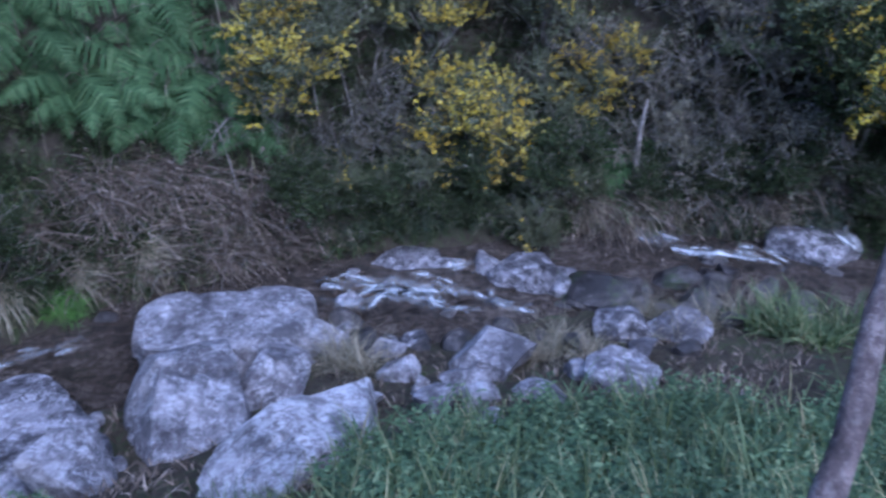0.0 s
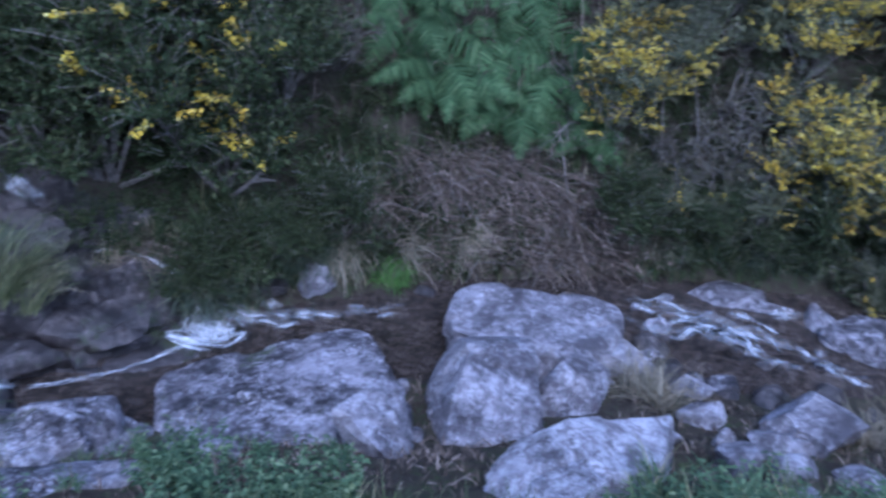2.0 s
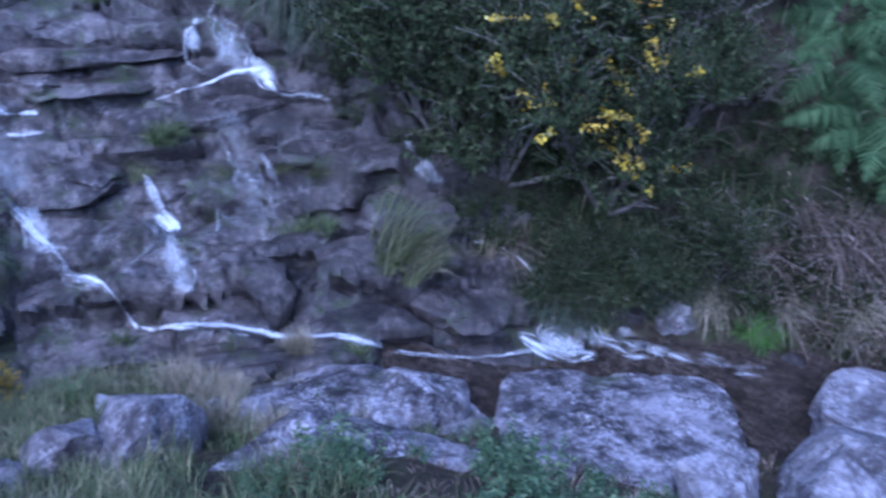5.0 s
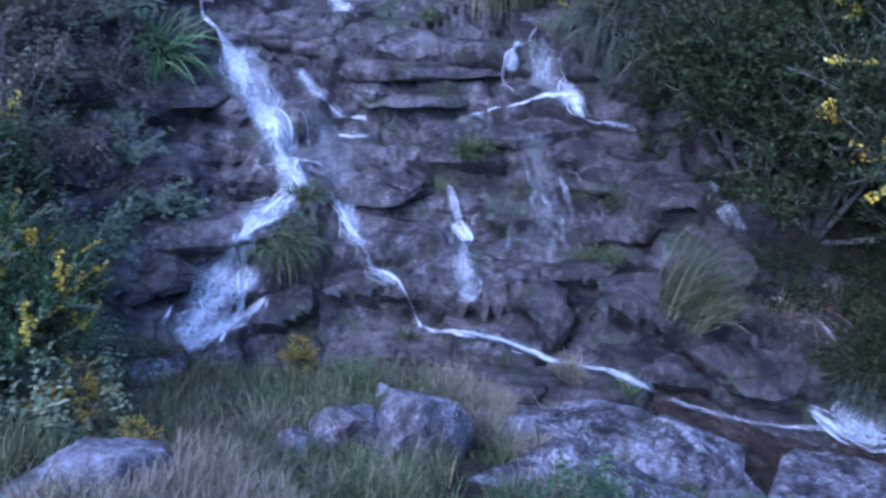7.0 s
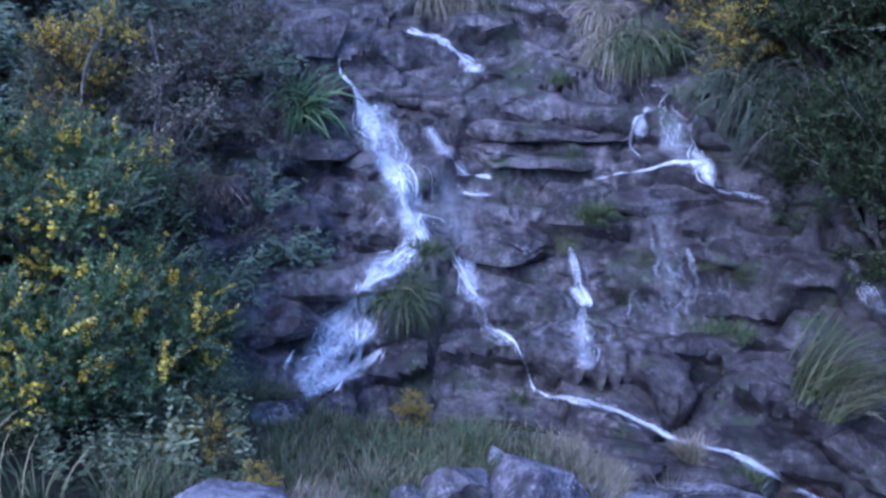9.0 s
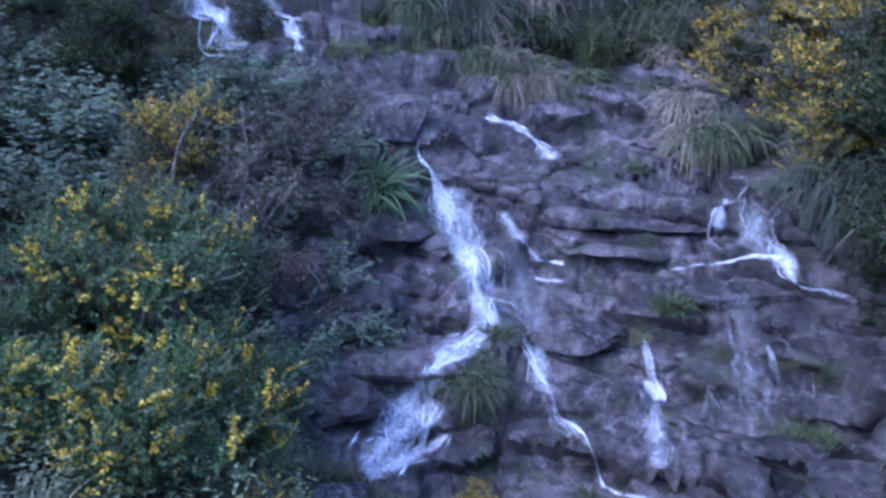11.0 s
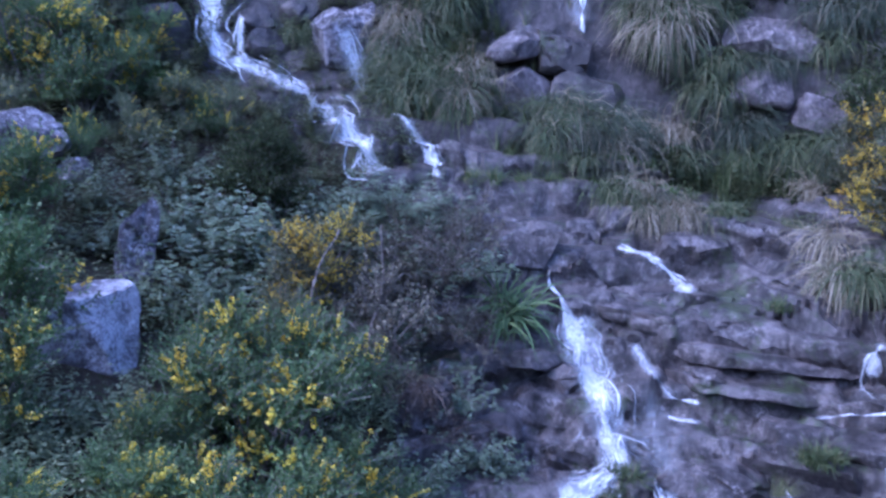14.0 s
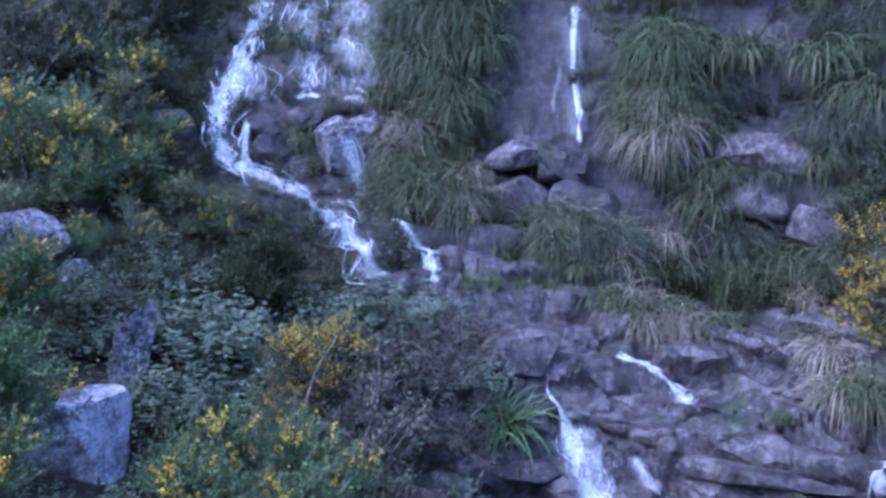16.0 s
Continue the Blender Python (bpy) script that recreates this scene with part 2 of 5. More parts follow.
section(76, (0, 0.8, 2.2, 3.6, 5.0, 6.3, 6.9, 7.7, 8.9, 10.2, 11.2, 12.6, 13.8, 30, 70), (0, 0, -0.8, -1.45, -1.95, -2.25, -2.3, -1.65, -0.75, 0.55, 1.15, 1.7, 7.5, 17, 30))
section(88, (0, 0.8, 2.2, 3.6, 5.0, 6.2, 6.9, 7.8, 8.9, 10.0, 10.9, 12.8, 13.9, 30, 70), (0, 0, -0.75, -1.35, -1.85, -2.15, -2.3, -1.45, -0.7, 0.55, 1.1, 3.2, 8, 18, 32))
section(96, (0, 0.8, 2.2, 3.6, 5.0, 6.0, 6.7, 7.6, 8.6, 9.8, 11.0, 13.0, 14.2, 30, 70), (0, 0, -0.7, -1.2, -1.6, -1.8, -1.7, -1.0, -0.3, 0.5, 1.4, 3.8, 8, 18, 32))
section(106, (0, 0.8, 2.2, 3.6, 5.0, 6.0, 6.8, 7.6, 8.6, 9.8, 11.2, 12.8, 15, 30, 70), (0, 0, -0.6, -1.0, -1.2, -1.0, -0.75, -0.35, 0.15, 0.9, 1.8, 3.2, 6.5, 17, 32))
section(122, (0, 0.8, 2.2, 3.6, 5.0, 6.0, 7.0, 8.0, 9.0, 10.2, 11.4, 12.8, 15, 30, 70), (0, 0, -0.4, -0.6, -0.6, -0.4, -0.1, 0.4, 0.9, 1.6, 2.3, 3.2, 5, 14, 30))
section(145, (0, 0.8, 2.2, 3.6, 5.0, 6.5, 8, 9, 10, 11, 12, 13, 16, 30, 70), (0, 0, -0.1, 0.0, 0.2, 0.5, 1.0, 1.4, 1.9, 2.4, 2.9, 3.4, 5, 11, 24))

LEVELS = np.repeat(np.arange(14), (3, 8, 16, 26, 30, 26, 40, 40, 40, 32, 40, 44, 14, 8))
STEPS = np.concatenate([np.arange(n) / n for n in (3, 8, 16, 26, 30, 26, 40, 40, 40, 32, 40, 44, 14, 8)])


def ground_profile(bearing):
    keys = sorted(SECTIONS)
    ring = np.array(keys + [180.0])
    rows = np.array([SECTIONS[k] for k in keys] + [SECTIONS[-180]])
    n = min(max(np.searchsorted(ring, bearing, "right") - 1, 0), len(ring) - 2)
    w = (bearing - ring[n]) / (ring[n + 1] - ring[n])
    w = w * w * (3 - 2 * w) * 0.5 + w * 0.5
    p = rows[n] * (1 - w) + rows[n + 1] * w
    q = p[LEVELS] * (1 - STEPS[:, None]) + p[LEVELS + 1] * STEPS[:, None]
    for _ in range(5):
        q[1:-1] = 0.25 * q[:-2] + 0.5 * q[1:-1] + 0.25 * q[2:]
    return q


def smoothstep(a, b, x):
    t = np.clip((x - a) / (b - a), 0, 1)
    return t * t * (3 - 2 * t)


def build_ground():
    bearings = np.concatenate([np.arange(-180, -45, 3.0), np.arange(-45, 44, 0.5), np.arange(44, 114, 0.24), np.arange(114, 130, 0.5), np.arange(130, 180, 3.0)])
    grid = np.array([ground_profile(b) for b in bearings])
    nb, nu = grid.shape[:2]
    a = np.radians(bearings)[:, None]
    x, y, z = O.x - np.sin(a) * grid[..., 0], O.y + np.cos(a) * grid[..., 0], grid[..., 1].copy()
    p = np.stack([x, y, z], -1).reshape(-1, 3)
    level = (LEVELS + STEPS)[None, :].repeat(nb, 0).ravel()
    bear = bearings[:, None].repeat(nu, 1).ravel()
    wob = 5 * fractal(p * 0.9, 3, 40)
    rocky = smoothstep(-2, 2, bear + wob - 42 - 15 * smoothstep(6.8, 8.6, level)) * (1 - smoothstep(98, 102, bear + wob - 12 * smoothstep(9.8, 11.0, level))) * smoothstep(5.1, 5.9, level) * (1 - smoothstep(12.2, 12.8, level))
    far_wall = smoothstep(10.4, 10.9, level)
    # ledges: uneven layers about 0.4 m thick, each with a lip over a recessed joint
    hgt = p[:, 2] + 0.32 * fractal(p * (0.55, 0.55, 0.15), 3, 7)
    rise = 0.4
    s = hgt / rise
    layer, f = np.floor(s), s - np.floor(s)
    st = layer + smoothstep(0.25, 0.68, f)
    sheer = rocky * (1 - far_wall)
    p[:, 2] += sheer * 0.8 * (st - s) * rise
    q = np.stack([bear * 0.13, layer * 3.7, 0 * bear], 1)
    jut = np.clip(0.35 + 1.5 * fractal(q, 2, 9), 0.0, 1.1)
    lip = smoothstep(0.36, 0.5, f) * (1 - smoothstep(0.62, 1.0, f))
    joint = smoothstep(0.04, 0.22, f) * (1 - smoothstep(0.34, 0.44, f))
    out = sheer * jut * (0.13 * lip - 0.09 * joint)
    p[:, 0] += np.sin(np.radians(bear)) * out
    p[:, 1] -= np.cos(np.radians(bear)) * out
    # normals of the grid
    g = p.reshape(nb, nu, 3)
    nrm = np.cross(np.gradient(g, axis=0), np.gradient(g, axis=1)).reshape(-1, 3)
    nrm /= np.linalg.norm(nrm, axis=1, keepdims=True) + 1e-9
    nrm *= np.sign(nrm[:, 2:3] + 1e-6)
    even = nrm.reshape(nb, nu, 3)
    for _ in range(10):
        even = (np.roll(even, 1, 0) + 2 * even + np.roll(even, -1, 0)) / 4
        even[:, 1:-1] = (even[:, :-2] + 2 * even[:, 1:-1] + even[:, 2:]) / 4
    nrm = even.reshape(-1, 3)
    nrm = nrm / (np.linalg.norm(nrm, axis=1, keepdims=True) + 1e-9)
    warp = np.stack([fractal(p * 1.1, 3, s) for s in (21, 22, 23)], 1) * 0.25
    b1, c1 = blocks((p + warp) * (0.8, 0.8, 2.0), 3)
    b2, c2 = blocks((p + 0.5 * warp) * (2.5, 2.5, 7.5), 13)
    amp = rocky * (0.17 * b1 * smoothstep(0.0, 0.1, c1) - 0.06 * np.exp(-c1 * 22) + 0.034 * b2 * smoothstep(0.0, 0.1, c2) - 0.018 * np.exp(-c2 * 20) + 0.014 * fractal(p * 6, 4, 31))
    amp = amp * (1 - 0.6 * far_wall - 0.4 * smoothstep(9.0, 9.8, level) * (1 - far_wall))
    soft = (1 - rocky) * smoothstep(0.9, 1.6, level) * (0.10 * fractal(p * 0.9, 4, 51) + 0.03 * fractal(p * 5, 3, 52))
    p += nrm * (amp + soft)[:, None]
    idx = np.arange(nb * nu).reshape(nb, nu)
    nxt = np.roll(idx, -1, 0)
    faces = np.stack([idx[:, :-1], nxt[:, :-1], nxt[:, 1:], idx[:, 1:]], -1).reshape(-1, 4)
    me = bpy.data.meshes.new("ground")
    me.from_pydata(p.tolist(), [], faces[:, ::-1].tolist())
    me.materials.append(EARTH)
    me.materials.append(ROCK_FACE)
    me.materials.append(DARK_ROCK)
    me.materials.append(CLIFF)
    # shade over the low bearings is put into the rock's colour
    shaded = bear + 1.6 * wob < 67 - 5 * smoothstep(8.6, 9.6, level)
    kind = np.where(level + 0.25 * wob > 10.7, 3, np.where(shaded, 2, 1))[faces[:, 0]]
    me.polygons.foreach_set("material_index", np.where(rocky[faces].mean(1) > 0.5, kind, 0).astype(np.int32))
    me.polygons.foreach_set("use_smooth", np.ones(len(faces), bool))
    me.set_sharp_from_angle(angle=radians(38))
    me.update()
    return tagged(new("ground", me), "steep stream valley of dark earth and wet stepped rock", "ground", kind="structure"), p, faces


ground, GP, GF = build_ground()
from mathutils.bvhtree import BVHTree
TREE = BVHTree.FromPolygons([Vector(v) for v in GP.tolist()], GF.tolist())


def stream_edge(bearing, level=6.0):
    """The distance at which the far bank (level 6) or another line of the sections lies."""
    return ground_profile(bearing)[np.searchsorted(LEVELS + STEPS, level)][0]


def place(bearing, r, lift=0.0):
    """The ground at a bearing and distance from O."""
    a = radians(bearing)
    x, y = O.x - math.sin(a) * r, O.y + math.cos(a) * r
    hit = TREE.ray_cast(Vector((x, y, 40)), Vector((0, 0, -1)))
    return Vector((x, y, (hit[0].z if hit[0] else 0) + lift))


# ==== THINGS ====
# ---- builders ----
class Build:
    """Collects vertices and faces for one mesh."""

    def __init__(self):
        self.v, self.f = [], []

    def strip(self, line, widths, side):
        """A flat ribbon along a line of points: a blade or leaf."""
        n = len(self.v)
        for p, w in zip(line, widths):
            self.v += [p - side * w, p + side * w]
        for k in range(len(line) - 1):
            a = n + 2 * k
            self.f.append((a, a + 1, a + 3, a + 2))

    def tube(self, line, radii, sides=5):
        n = len(self.v)
        for k, (p, r) in enumerate(zip(line, radii)):
            d = (line[min(k + 1, len(line) - 1)] - line[max(k - 1, 0)]).normalized()
            a = d.orthogonal().normalized()
            b = d.cross(a)
            for s in range(sides):
                t = 2 * math.pi * s / sides
                self.v.append(p + r * (math.cos(t) * a + math.sin(t) * b))
        for k in range(len(line) - 1):
            for s in range(sides):
                a, b = n + k * sides + s, n + k * sides + (s + 1) % sides
                self.f.append((a, b, b + sides, a + sides))
        self.f.append(tuple(range(n + (len(line) - 1) * sides, n + len(line) * sides)))

    def poly(self, *points):
        n = len(self.v)
        self.v += points
        self.f.append(tuple(range(n, n + len(points))))

    def mesh(self, name, mat, smooth=False):
        me = bpy.data.meshes.new(name)
        me.from_pydata([tuple(p) for p in self.v], [], self.f)
        me.materials.append(mat)
        if smooth:
            me.polygons.foreach_set("use_smooth", np.ones(len(self.f), bool))
        me.update()
        return me


def part(name, me, parent, label=""):
    ob = new(name, me)
    ob.parent = parent
    return tagged(ob, label)


def unit(rnd):
    while True:
        v = Vector((rnd.uniform(-1, 1), rnd.uniform(-1, 1), rnd.uniform(-1, 1)))
        if 0.05 < v.length < 1:
            return v.normalized()


def facing(bearing, turn=0.0):
    """A turn whose x runs across the view from O, and y away from it."""
    return Matrix.Rotation(radians(bearing + turn), 4, "Z")


# ---- rocks ----
ROCK_TREES = []


def rock_mesh(name, size, seed, mat, rounded=0.5, cuts=7, detail=4, rough=1.0):
    """A broken boulder: a rounded block with plane cuts, hollows and a rough skin. Its base is at z = 0."""
    rnd = random.Random(seed)
    bm = bmesh.new()
    bmesh.ops.create_icosphere(bm, subdivisions=detail, radius=1.0)
    p = np.array([v.co[:] for v in bm.verts])
    e = 2 + 2.5 * (1 - rounded)
    p /= (np.abs(p) ** e).sum(1, keepdims=True) ** (1 / e)
    for _ in range(cuts + 4):
        n = np.array(unit(rnd))
        if n[2] < -0.3:
            n[2] *= -1
        over = np.maximum(p @ n - rnd.uniform(0.5, 0.84), 0)
        p -= n * (over * 0.94)[:, None]
    s = np.array(size) / 2
    q = p * s
    scale = max(size)
    off = np.array([seed * 3.7, seed * 1.3, 0])
    nrm = p / np.linalg.norm(p, axis=1, keepdims=True)
    val, joint = blocks(q * (2.2 / scale) + off, seed)
    k = scale * rough
    d = k * (0.045 * fractal(q * 1.9 / scale + off, 2, seed) + 0.022 * fractal(q * 7 / scale + off, 4, seed + 5) + 0.045 * val * smoothstep(0.0, 0.09, joint) - 0.04 * np.exp(-joint * 22))
    q = q + nrm * d[:, None]
    q[:, 2] += s[2] * 0.62
    for v, c in zip(bm.verts, q):
        v.co = c
    me = bpy.data.meshes.new(name)
    bm.to_mesh(me)
    bm.free()
    me.materials.append(mat)
    me.polygons.foreach_set("use_smooth", np.ones(len(me.polygons), bool))
    me.set_sharp_from_angle(angle=radians(24))
    return me


SOLID = [([Vector(v) for v in GP.tolist()], GF.tolist())]


def add_tree(verts, faces):
    SOLID.append((verts, faces))
    xs, ys = [v.x for v in verts], [v.y for v in verts]
    ROCK_TREES.append((min(xs), max(xs), min(ys), max(ys), BVHTree.FromPolygons(verts, faces)))


def remember(me, m):
    add_tree([m @ v.co for v in me.vertices], [tuple(f.vertices) for f in me.polygons])


def rock(name, label, bearing, r, size, seed, mat, turn=0.0, tilt=(0, 0), lift=0.0, rounded=0.5, cuts=7, detail=4, rough=0.6, base=None):
    me = rock_mesh(name, size, seed, mat, rounded, cuts, detail, rough)
    at = place(bearing, r, lift)
    if base is not None:
        at.z = base
    m = Matrix.Translation(at) @ facing(bearing, turn) @ Euler((radians(tilt[0]), radians(tilt[1]), 0)).to_matrix().to_4x4()
    ob = new(name, me)
    ob.matrix_world = m
    remember(me, m)
    return tagged(ob, label, "rock")


def top(x, y):
    """The highest rock or ground under the sky at a place."""
    best = None
    for x0, x1, y0, y1, tree in [(-99, 99, -99, 99, TREE)] + ROCK_TREES:
        if not (x0 < x < x1 and y0 < y < y1):
            continue
        hit = tree.ray_cast(Vector((x, y, 40)), Vector((0, 0, -1)))
        if hit[0] and (best is None or hit[0].z > best[0].z):
            best = hit
    return best


SLAB = rock_material("mottled_slab", (0.026, 0.022, 0.023), (0.245, 0.226, 0.24), (0.5, 0.49, 0.515), 0.0, 0.0, 0.05, 0.45)
PALE = rock_material("pale_lichened_rock", (0.13, 0.115, 0.12), (0.36, 0.335, 0.345), (0.6, 0.6, 0.625), 0.04, 0.0, 0.0, 0.3)

# the large cracked boulder by the stream, in five blocks
cracked = tagged(new("cracked_boulder"), "large grey granite boulder cracked into blocks beside the stream", "boulder")
cracked.matrix_world = Matrix.Translation(place(15, 6.2))
for n, (b, r, size, turn, tilt, lift) in enumerate((
        (15.2, 6.85, (1.7, 1.1, 0.72), -4, (6, 3), 0.0), (12.4, 6.2, (0.95, 0.62, 0.62), 10, (8, 9), -0.04),
        (19.0, 5.5, (1.0, 1.5, 0.8), 6, (-8, -5), -0.02), (11.7, 5.75, (0.62, 0.9, 0.56), -14, (-6, 8), 0.0), (7.8, 6.6, (0.65, 0.42, 0.4), -8, (0, 12), 0.02), (15.6, 5.9, (0.6, 0.5, 0.7), 16, (-12, 4), -0.04))):
    me = rock_mesh("block", size, 11 + n, BOULDER, 0.35 if n == 0 else 0.05, -2 if n == 0 else 4, 5 if n < 4 else 4, 0.45)
    m = Matrix.Translation(place(b, r, lift)) @ facing(b, turn) @ Euler((radians(tilt[0]), radians(tilt[1]), 0)).to_matrix().to_4x4()
    ob = part("block", me, cracked)
    ob.matrix_parent_inverse = cracked.matrix_world.inverted()
    ob.matrix_basis = m
    remember(me, m)

rock("boulder", "pale rounded boulder with white lichen in the grass", 8.6, 4.25, (0.95, 1.9, 0.85), 21, PALE, -34, (-14, 6), -0.18, rounded=0.75, cuts=2, detail=5, rough=0.45)
rock("rock_slab", "broad flat grey slab beside the pool", 36.8, 5.55, (1.95, 1.7, 0.46), 22, SLAB, 6, (-6, -3), -0.04, 0.0, -1, 5)
rock("boulder", "blocky grey boulder below the slab", 28.4, 4.75, (0.75, 0.8, 0.53), 23, BOULDER, 10, rounded=0.3)
rock("boulder", "rounded grey boulder with a lichened face", -8, 5.85, (0.85, 0.75, 0.51), 24, BOULDER, 12, rounded=0.45)
rock("boulder", "small pinkish boulder leaning on larger ones", -7.2, 4.95, (0.36, 0.34, 0.28), 25, BOULDER, rounded=0.8, cuts=3, detail=3)
rock("boulder", "small grey boulder in the weeds", -3.3, 4.95, (0.46, 0.42, 0.33), 26, BOULDER, 20, detail=3)
rock("stone", "small upright grey stone", -1.7, 5.4, (0.18, 0.16, 0.24), 27, BOULDER, 30, detail=3)
rock("stone", "low flat pinkish stone half in grass", -12, 5.15, (0.5, 0.4, 0.17), 28, BOULDER, detail=3)
rock("stone", "small grey stone in the weeds", -8.8, 4.55, (0.24, 0.2, 0.2), 29, BOULDER, detail=3)
rock("boulder", "low rounded boulder half sunk in weeds", -19, 5.6, (0.66, 0.55, 0.34), 30, BOULDER, rounded=0.7, cuts=4)
rock("boulder", "grey boulder on the stream bank", -21.6, 7.15, (0.66, 0.6, 0.36), 31, BOULDER, rounded=0.6)
rock("boulder", "grey boulder at the water's edge", -17.8, 6.9, (0.6, 0.6, 0.44), 32, SLAB, 15)
rock("boulder", "mossy rock under the overhanging bank", 0.7, 8.35, (0.95, 0.6, 0.33), 33, SLAB, rounded=0.5)
rock("boulder", "wet rock in the stream", -9.5, 8.05, (1.05, 0.7, 0.41), 34, SLAB, 10)
rock("boulder", "dark brown rock splitting the stream", -14.6, 7.85, (0.95, 0.8, 0.44), 35, DARK_ROCK, -15)
rock("boulder", "pale rock with water running round it", -29.5, 9.95, (1.35, 0.8, 0.49), 36, SLAB, 10)
rock("boulder", "pale pointed rock at the pool", 33.2, 7.75, (0.44, 0.4, 0.41), 37, BOULDER, 20, rounded=0.2)
rock("boulder", "brown wet rock beside the plunge pool", 50, 7.0, (1, 0.7, 0.4), 38, DARK_ROCK, -10)
rock("stone", "flat brown stone under the bank", 37.5, 7.65, (0.55, 0.4, 0.2), 39, DARK_ROCK)
rock("rock_slab", "mottled grey slab in the grass below the chute", 60.6, 5.6, (2.2, 1.4, 0.5), 40, SLAB, 8, (-5, 4), -0.1, 0.05, -1, 5)
rock("rock_slab", "split grey slab beside the pool", 51.2, 5.4, (0.75, 0.85, 0.33), 41, SLAB, -15, (-4, 5), -0.08, 0.2)
rock("rock_slab", "low grey slab sunk in the bank", 60.5, 4.45, (1.9, 0.9, 0.36), 42, SLAB, 5, (-8, 4), -0.12, 0.2)
rock("stone", "grey stone sunk in the bank", 50.5, 4.35, (0.62, 0.55, 0.26), 43, BOULDER, -8, lift=-0.08)
rock("rock_slab", "long dark speckled slab edging the chute", 69, 6.25, (2.5, 0.7, 0.33), 44, DARK_ROCK, 2, (-6, 5), -0.1, 0.15, 6, 5)
rock("boulder", "angular grey boulder in the grass", 75.3, 4.65, (0.72, 0.68, 0.56), 45, BOULDER, -20, lift=0.04, rounded=0.15)
rock("boulder", "mottled grey stone beside an angular boulder", 81.3, 4.75, (0.52, 0.48, 0.4), 46, BOULDER, 14, lift=0.04, rounded=0.4)
rock("rock_slab", "low grey slab in the grassy bank", 102, 3.95, (1.15, 0.6, 0.24), 47, BOULDER, 5, lift=-0.06, rounded=0.3)
rock("stone", "flat pale stone at the edge of the grass", 95.5, 6.05, (0.65, 0.4, 0.13), 48, SLAB)
rock("boulder", "pale blocky boulder spotted with dark lichen", 119.8, 7.5, (0.98, 0.7, 0.82), 149, PALE, 14, (6, 8), 0.0, rounded=0.0, cuts=3, rough=0.7)
rock("standing_stone", "narrow upright grey stone among brambles", 116.3, 8.7, (0.36, 0.32, 1.1), 50, SLAB, 10, (0, 4), -0.1, rounded=0.3, cuts=-1, rough=0.9)
rock("rock_slab", "weathered slab jutting from the slope", 122.8, 10.2, (1.15, 0.9, 0.55), 51, SLAB, -10, (0, -8), 0.1, rounded=0.05, cuts=4, rough=0.9)
rock("stone", "grey stone under a jutting slab", 119.6, 10.0, (0.5, 0.4, 0.4), 52, SLAB, detail=3)
rock("boulder", "dark rock beside the upper fall", 114.7, 12.9, (1, 0.8, 1.1), 53, DARK_ROCK, -20, rounded=0.2)
rock("rock_slab", "flat topped block at the head of the cascade", 90.5, 10.15, (1.1, 0.9, 0.7), 54, ROCK_FACE, -8, (-4, 3), -0.05, 0.1)
PINK = rock_material("pinkish_wet_rock", (0.05, 0.041, 0.041), (0.2, 0.172, 0.17), (0.42, 0.37, 0.36), -0.01, 0.6, 0.03, 0.3)
rock("boulder", "pinkish wet rock at the foot of the cliff", 90.6, 12.75, (1.9, 1.1, 1.3), 55, PINK, 8, (14, 6), base=2.45, rounded=0.25, detail=5)
rock("boulder", "pale pink rock capping a wet outcrop", 91.0, 12.6, (0.95, 0.6, 0.45), 65, PINK, -6, (18, -10), base=3.5, rounded=0.3)
rock("boulder", "dark rounded rock with a pale cap below the trickle", 88.4, 12.75, (1.15, 0.8, 0.8), 56, DARK_ROCK, 0, (8, 2), base=3.35, rounded=0.6, cuts=3)
rock("boulder", "dark wet rock behind hanging grass", 86.0, 12.55, (1.25, 0.8, 0.85), 66, DARK_ROCK, 6, (10, 8), base=2.6, rounded=0.5)
rock("stone", "pale ledge of rock in the cliff", 74.6, 13.0, (1.5, 0.9, 0.55), 57, PINK, 6, (28, 4), base=3.7, rounded=0.25)
rock("stone", "pale broken ledge in the cliff", 75.2, 12.85, (1.1, 0.9, 0.6), 58, PINK, -8, (28, 10), base=3.0, rounded=0.2)
rock("stone", "pale slanting ledge low in the cliff", 71.8, 12.7, (0.9, 0.8, 0.5), 59, PINK, 4, (28, 14), base=2.65, rounded=0.2)
rock("boulder", "dark mossy boulder in the upper fall", 108.6, 13.2, (0.6, 0.5, 0.5), 60, DARK_ROCK, rounded=0.8, cuts=3)
rock("boulder", "dark mossy boulder under the upper fall", 108.2, 12.9, (0.66, 0.55, 0.6), 61, DARK_ROCK, 20, rounded=0.8, cuts=3)
rock("boulder", "wet boulder capped with grass", 105.9, 13.25, (0.6, 0.5, 0.55), 62, DARK_ROCK, rounded=0.7, cuts=3)
rock("boulder", "square grey block with water over its side", 103.2, 12.75, (1.05, 0.8, 1), 63, SLAB, -6, rounded=0.1, cuts=5)
rock("boulder", "wet grey boulder below the veil", 101.6, 13.0, (0.7, 0.6, 0.66), 64, SLAB, 15, rounded=0.4)
